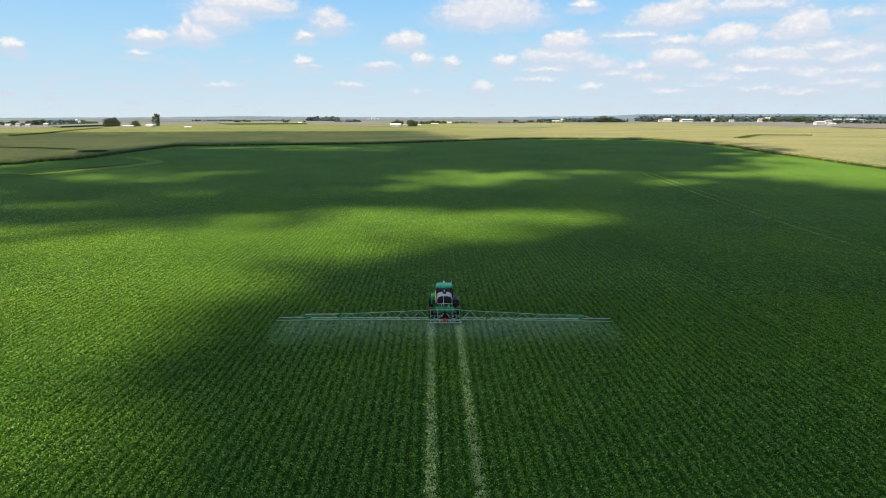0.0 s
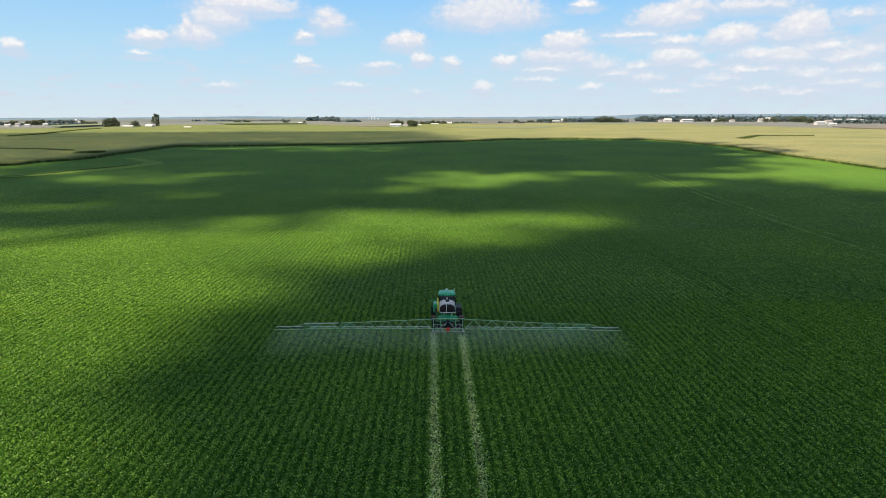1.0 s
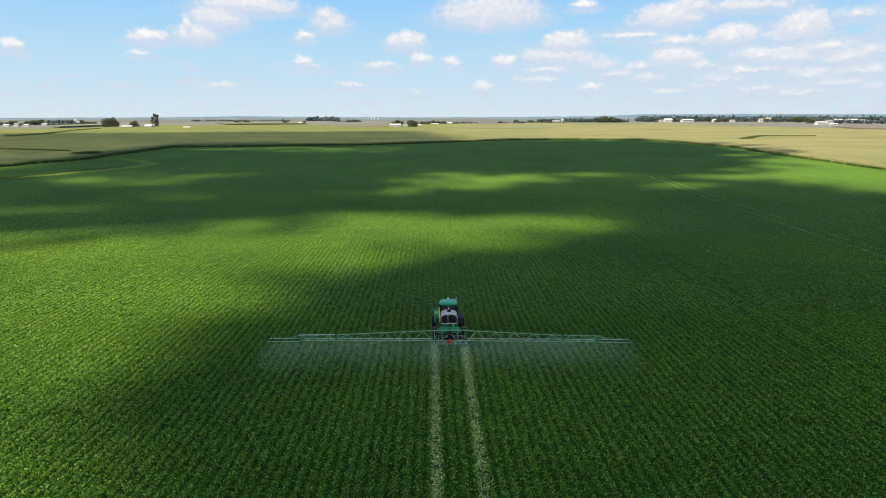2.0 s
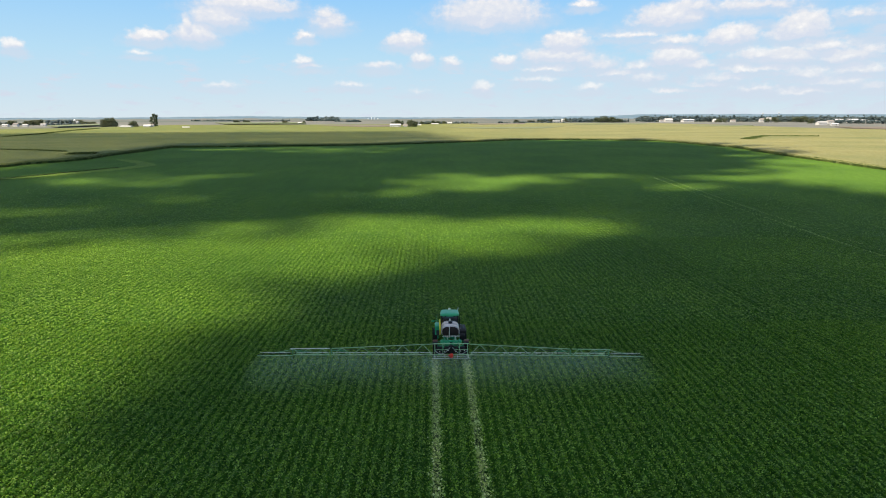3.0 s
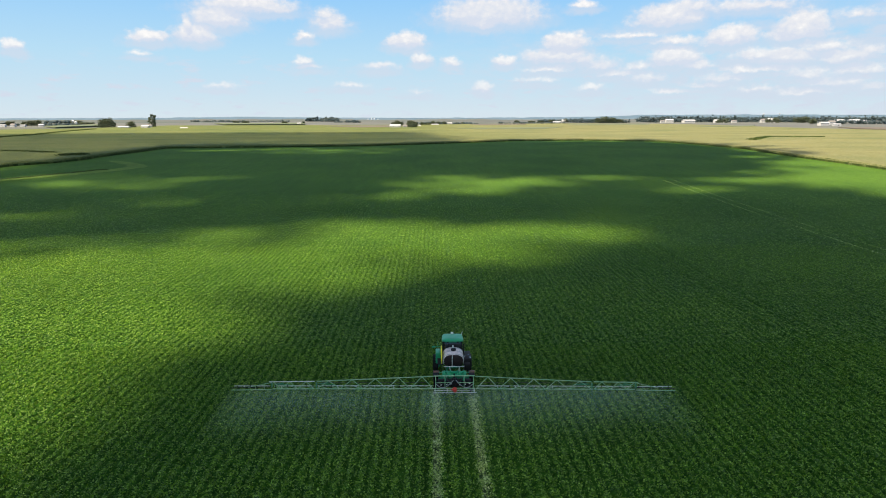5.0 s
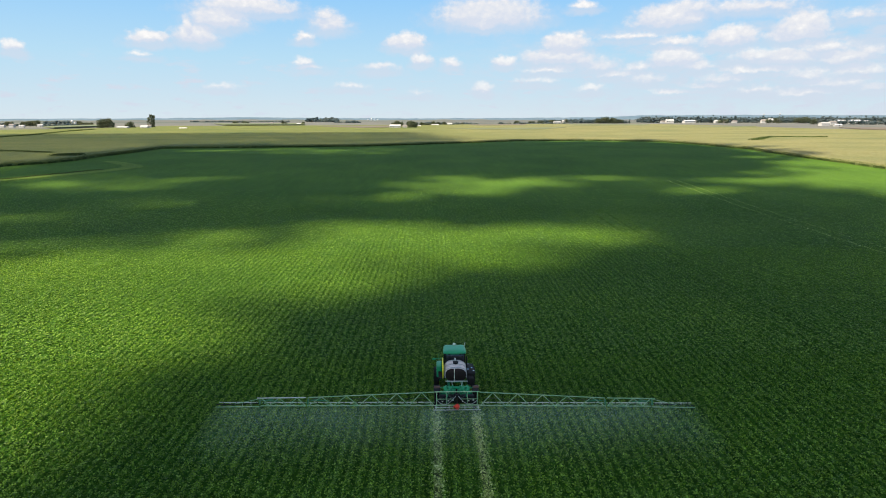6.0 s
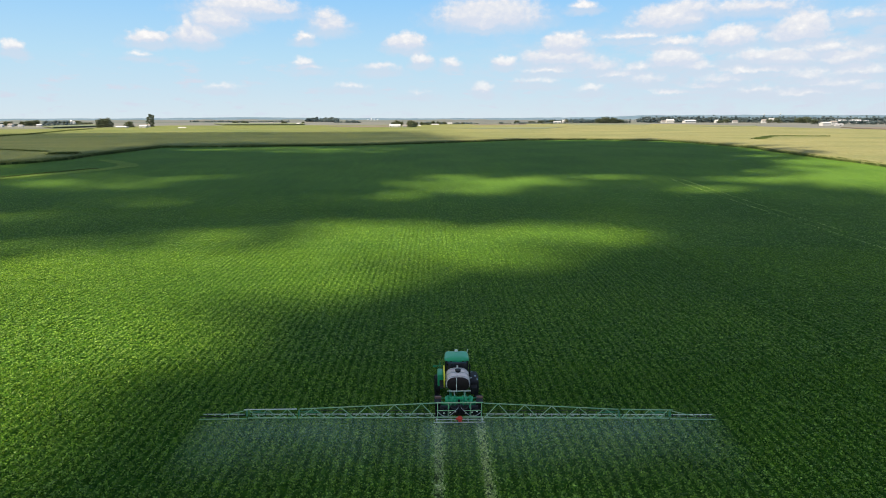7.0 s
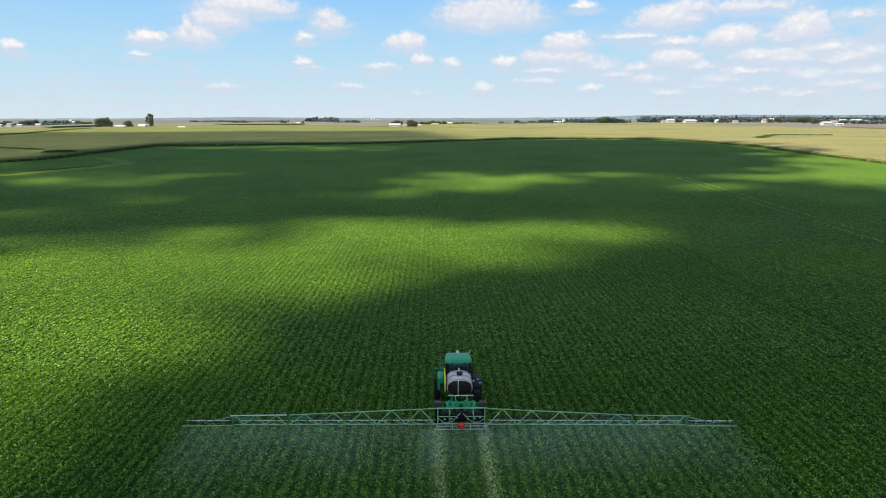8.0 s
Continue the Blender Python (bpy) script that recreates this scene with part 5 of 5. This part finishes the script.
    for x in (-0.35, 0.45):
        rod(bm, (x, 1.35, 2.84), (x * 0.9, 1.1, 2.45), 0.022, 7)
    part("rear_rail", bm, PALE, root, "pale steel rail behind the tank", True)
    for x in (-0.75, 0.75):
        for z in (1.75, 2.2):
            part("lift_arm", pipe(B(), [(x, 0.15, z - 0.1), (x, 1.3, z + 0.1)], 0.06), GREEN, root, smooth=True)
    part("lift_cylinder", rod(B(), (0, 0.2, 1.5), (0, 1.1, 2.35), 0.07, 12), BLACK, root)
    for s in (-1, 1):
        bm = box(B(), (s * 1.5, 1.0, 2.52), (0.46, 0.1, 0.17), 0.03)
        part("tail_light", bm, REFLECT, root, "dull red tail light panel", True)
        part("light_bracket", pipe(B(), [(s * 0.9, 1.05, 2.42), (s * 1.5, 1.05, 2.46)], 0.03), GREEN, root, smooth=True)
        bm = box(B(), (s * 1.52, 1.9, 1.98), (0.5, 1.3, 0.04), 0.015)
        part("fender", bm, BLACK, root)
    bm = B()
    for x in (-1.55, 1.55):
        box(bm, (x, 0, 1.85), (0.06, 0.1, 1.45), 0.015)
    box(bm, (0, 0.02, 2.56), (3.38, 0.07, 0.07), 0.015)
    box(bm, (0, 0.05, 1.95), (3.2, 0.05, 0.04), 0.01)
    box(bm, (0, -0.02, 1.48), (3.38, 0.08, 0.07), 0.015)
    for x in (-0.8, 0.8):
        box(bm, (x, 0.04, 2.0), (0.04, 0.06, 1.1), 0.01)
    centre = part("centre_frame", bm, BOOM_GREEN, root, "green centre frame of the boom", True)
    bm = B()
    box(bm, (0, -0.35, 1.25), (3.62, 0.05, 0.035), 0.01)
    box(bm, (0, -0.16, 1.38), (3.4, 0.05, 0.03), 0.01)
    for x in (-1.62, -0.6, 0.6, 1.62):
        box(bm, (x, -0.22, 1.36), (0.03, 0.3, 0.22), 0.008)
    part("bumper_bar", bm, PALE, centre, "pale steel bar under the centre frame", True)
    bm = B()
    bmesh.ops.create_uvsphere(bm, u_segments=20, v_segments=12, radius=0.19, matrix=Matrix.Translation((0.02, -0.3, 1.52)))
    rod(bm, (0.02, -0.3, 1.3), (0.02, -0.3, 1.42), 0.14, 14)
    box(bm, (-0.2, -0.28, 1.5), (0.14, 0.12, 0.12), 0.02)
    part("red_tank", bm, RED, centre, "small bright red round tank", True)
    for s in (-1, 1):
        pts = [(s * (0.1 + 1.45 * u), -0.12, 2.25 - 0.75 * math.sin(u * math.pi * 0.8) + 0.15 * u) for u in np.linspace(0, 1, 13)]
        part("hose", pipe(B(), pts, 0.028), GREY_HOSE, centre, "grey sagging hose", True)
        pts = [(s * (0.05 + 0.7 * u), -0.05 + 0.4 * u, 2.35 - 0.35 * math.sin(u * math.pi)) for u in np.linspace(0, 1, 11)]
        part("hose", pipe(B(), pts, 0.035), HOSE, centre, smooth=True)
    # dark pumps and filters between the posts
    bm = box(B(), (0, 0.45, 1.78), (2.7, 0.4, 0.6), 0.06)
    for k in range(7):
        rod(bm, (-1.2 + 0.4 * k, 0.2, 1.6), (-1.2 + 0.4 * k, 0.2, 2.02), 0.09, 10)
    part("pump_rack", bm, BLACK, centre, "black pump and filter rack", True)
    for k, x in enumerate((-1.15, -0.7, -0.35, 0.4, 0.85, 1.2)):
        part("fitting", rod(B(), (x, 0.12, 1.72 + 0.05 * (k % 3)), (x + 0.1, 0.1, 1.74 + 0.05 * (k % 3)), 0.04, 8), PALE, centre)
    bm = box(B(), (0, 0.1, 2.12), (0.5, 0.3, 0.42), 0.05)
    for x in (-0.18, 0, 0.18):
        rod(bm, (x, -0.1, 2.2), (x, -0.1, 1.7), 0.04, 8)
    part("valve_block", bm, BLACK, centre, smooth=True)
    for x in (-0.9, -0.5, 0.5, 0.9):
        part("pump_housing", rod(B(), (x, 0.7, 2.3), (x, 1.0, 2.55), 0.11, 12), GREEN, root, smooth=True)
    for s in (-1, 1):
        make_boom(root, s)
    return tagged(root, "green self-propelled crop sprayer with its wide boom unfolded", "sprayer")


make_sprayer()


# ---- spray ----
def mist_material(name, strength):
    m, n, l, b = material(name, 1.0)
    b.inputs["Base Color"].default_value = (0.5, 0.74, 0.46, 1)
    t = n.new("ShaderNodeTexCoord")
    sp = n.new("ShaderNodeSeparateXYZ")
    l.new(t.outputs["Generated"], sp.inputs[0])
    fade = ramp(n, l, sp.outputs[1], [(0.0, (0, 0, 0)), (0.3, (0.16, 0.16, 0.16)), (0.62, (0.42, 0.42, 0.42)), (0.86, (0.8, 0.8, 0.8)), (1.0, (0.85, 0.85, 0.85))])
    puff = ramp(n, l, grain(n, l, 0.28, 4, (1.0, 0.6, 1)), [(0.32, (0.42, 0.42, 0.42)), (0.68, (1, 1, 1))])
    line = ramp(n, l, grain(n, l, 3.0, 2, (1.0, 0.08, 0.3)), [(0.3, (0.86, 0.86, 0.86)), (0.7, (1, 1, 1))])
    ends = ramp(n, l, sp.outputs[0], [(0.0, (0, 0, 0)), (0.06, (1, 1, 1)), (0.94, (1, 1, 1)), (1.0, (0, 0, 0))])
    fade = blend(n, l, 1.0, fade, ends, "MULTIPLY")
    a = blend(n, l, 1.0, blend(n, l, 1.0, fade, puff, "MULTIPLY"), line, "MULTIPLY")
    bw = n.new("ShaderNodeRGBToBW")
    l.new(a, bw.inputs[0])
    k = n.new("ShaderNodeMath")
    k.operation = "MULTIPLY"
    k.inputs[1].default_value = strength
    l.new(bw.outputs[0], k.inputs[0])
    tr = n.new("ShaderNodeBsdfTransparent")
    mx = n.new("ShaderNodeMixShader")
    l.new(k.outputs[0], mx.inputs[0])
    l.new(tr.outputs[0], mx.inputs[1]), l.new(b.outputs[0], mx.inputs[2])
    l.new(mx.outputs[0], n["Material Output"].inputs["Surface"])
    return m


def make_spray():
    """Fine spray that sinks and drifts back from the nozzles, in layers."""
    MIST, PLUME = mist_material("spray_mist", 0.085), mist_material("wheel_spray", 0.32)
    v, f, base = [], [], 0
    for layer in range(3):
        xs = np.linspace(-18.6, 18.6, 75)
        ys = np.linspace(0.15, -9.5 + layer * 2.0, 18)
        x, y = np.meshgrid(xs, ys)
        u = (0.15 - y) / 9.7
        z = 1.42 - (1.42 - 1.0 - 0.12 * layer) * np.sqrt(u) + 0.06 * wander(x * 3, y * 3 + layer * 7, 1.7, layer)
        x = x * (1 + 0.015 * u) + 0.1 * wander(x, y * 2, 1.1, layer + 3.0)
        v.append(np.column_stack([x.ravel(), y.ravel(), z.ravel()]))
        k = len(xs)
        i = (np.arange(len(ys) - 1)[:, None] * k + np.arange(k - 1)[None]).ravel()
        f.append(np.stack([i, i + 1, i + 1 + k, i + k], -1) + base)
        base += len(v[-1])
    ob = new("spray_mist", mesh_from("spray_mist", np.concatenate(v), np.concatenate(f), MIST, True))
    tagged(ob, "thin white veil of spray behind the boom", "spray", kind="stuff")
    # denser plumes where the wheels stir the spray
    for cx, half, reach in ((-1.8, 1.15, 6.5), (1.5, 0.6, 3.0)):
        v, f, base = [], [], 0
        for layer in range(1):
            xs, ys = np.linspace(-half, half, 13) * (0.75 + 0.25 * layer), np.linspace(0.0, -reach, 14)
            x, y = np.meshgrid(xs, ys)
            x = x * (1 + 0.15 * -y / reach) + cx + 0.08 * wander(x * 3, y * 2, 0.9, layer)
            z = 1.0 + 0.14 * layer + 0.25 * np.cos((x - cx) / half * 1.4) + 0.05 * wander(x * 5, y * 4, 1.3, layer)
            v.append(np.column_stack([x.ravel(), y.ravel(), z.ravel()]))
            k = len(xs)
            i = (np.arange(len(ys) - 1)[:, None] * k + np.arange(k - 1)[None]).ravel()
            f.append(np.stack([i, i + 1, i + 1 + k, i + k], -1) + base)
            base += len(v[-1])
        ob = new("wheel_spray", mesh_from("wheel_spray", np.concatenate(v), np.concatenate(f), PLUME, True))
        tagged(ob, "white plume of spray behind a wheel", "spray", kind="stuff")


make_spray()
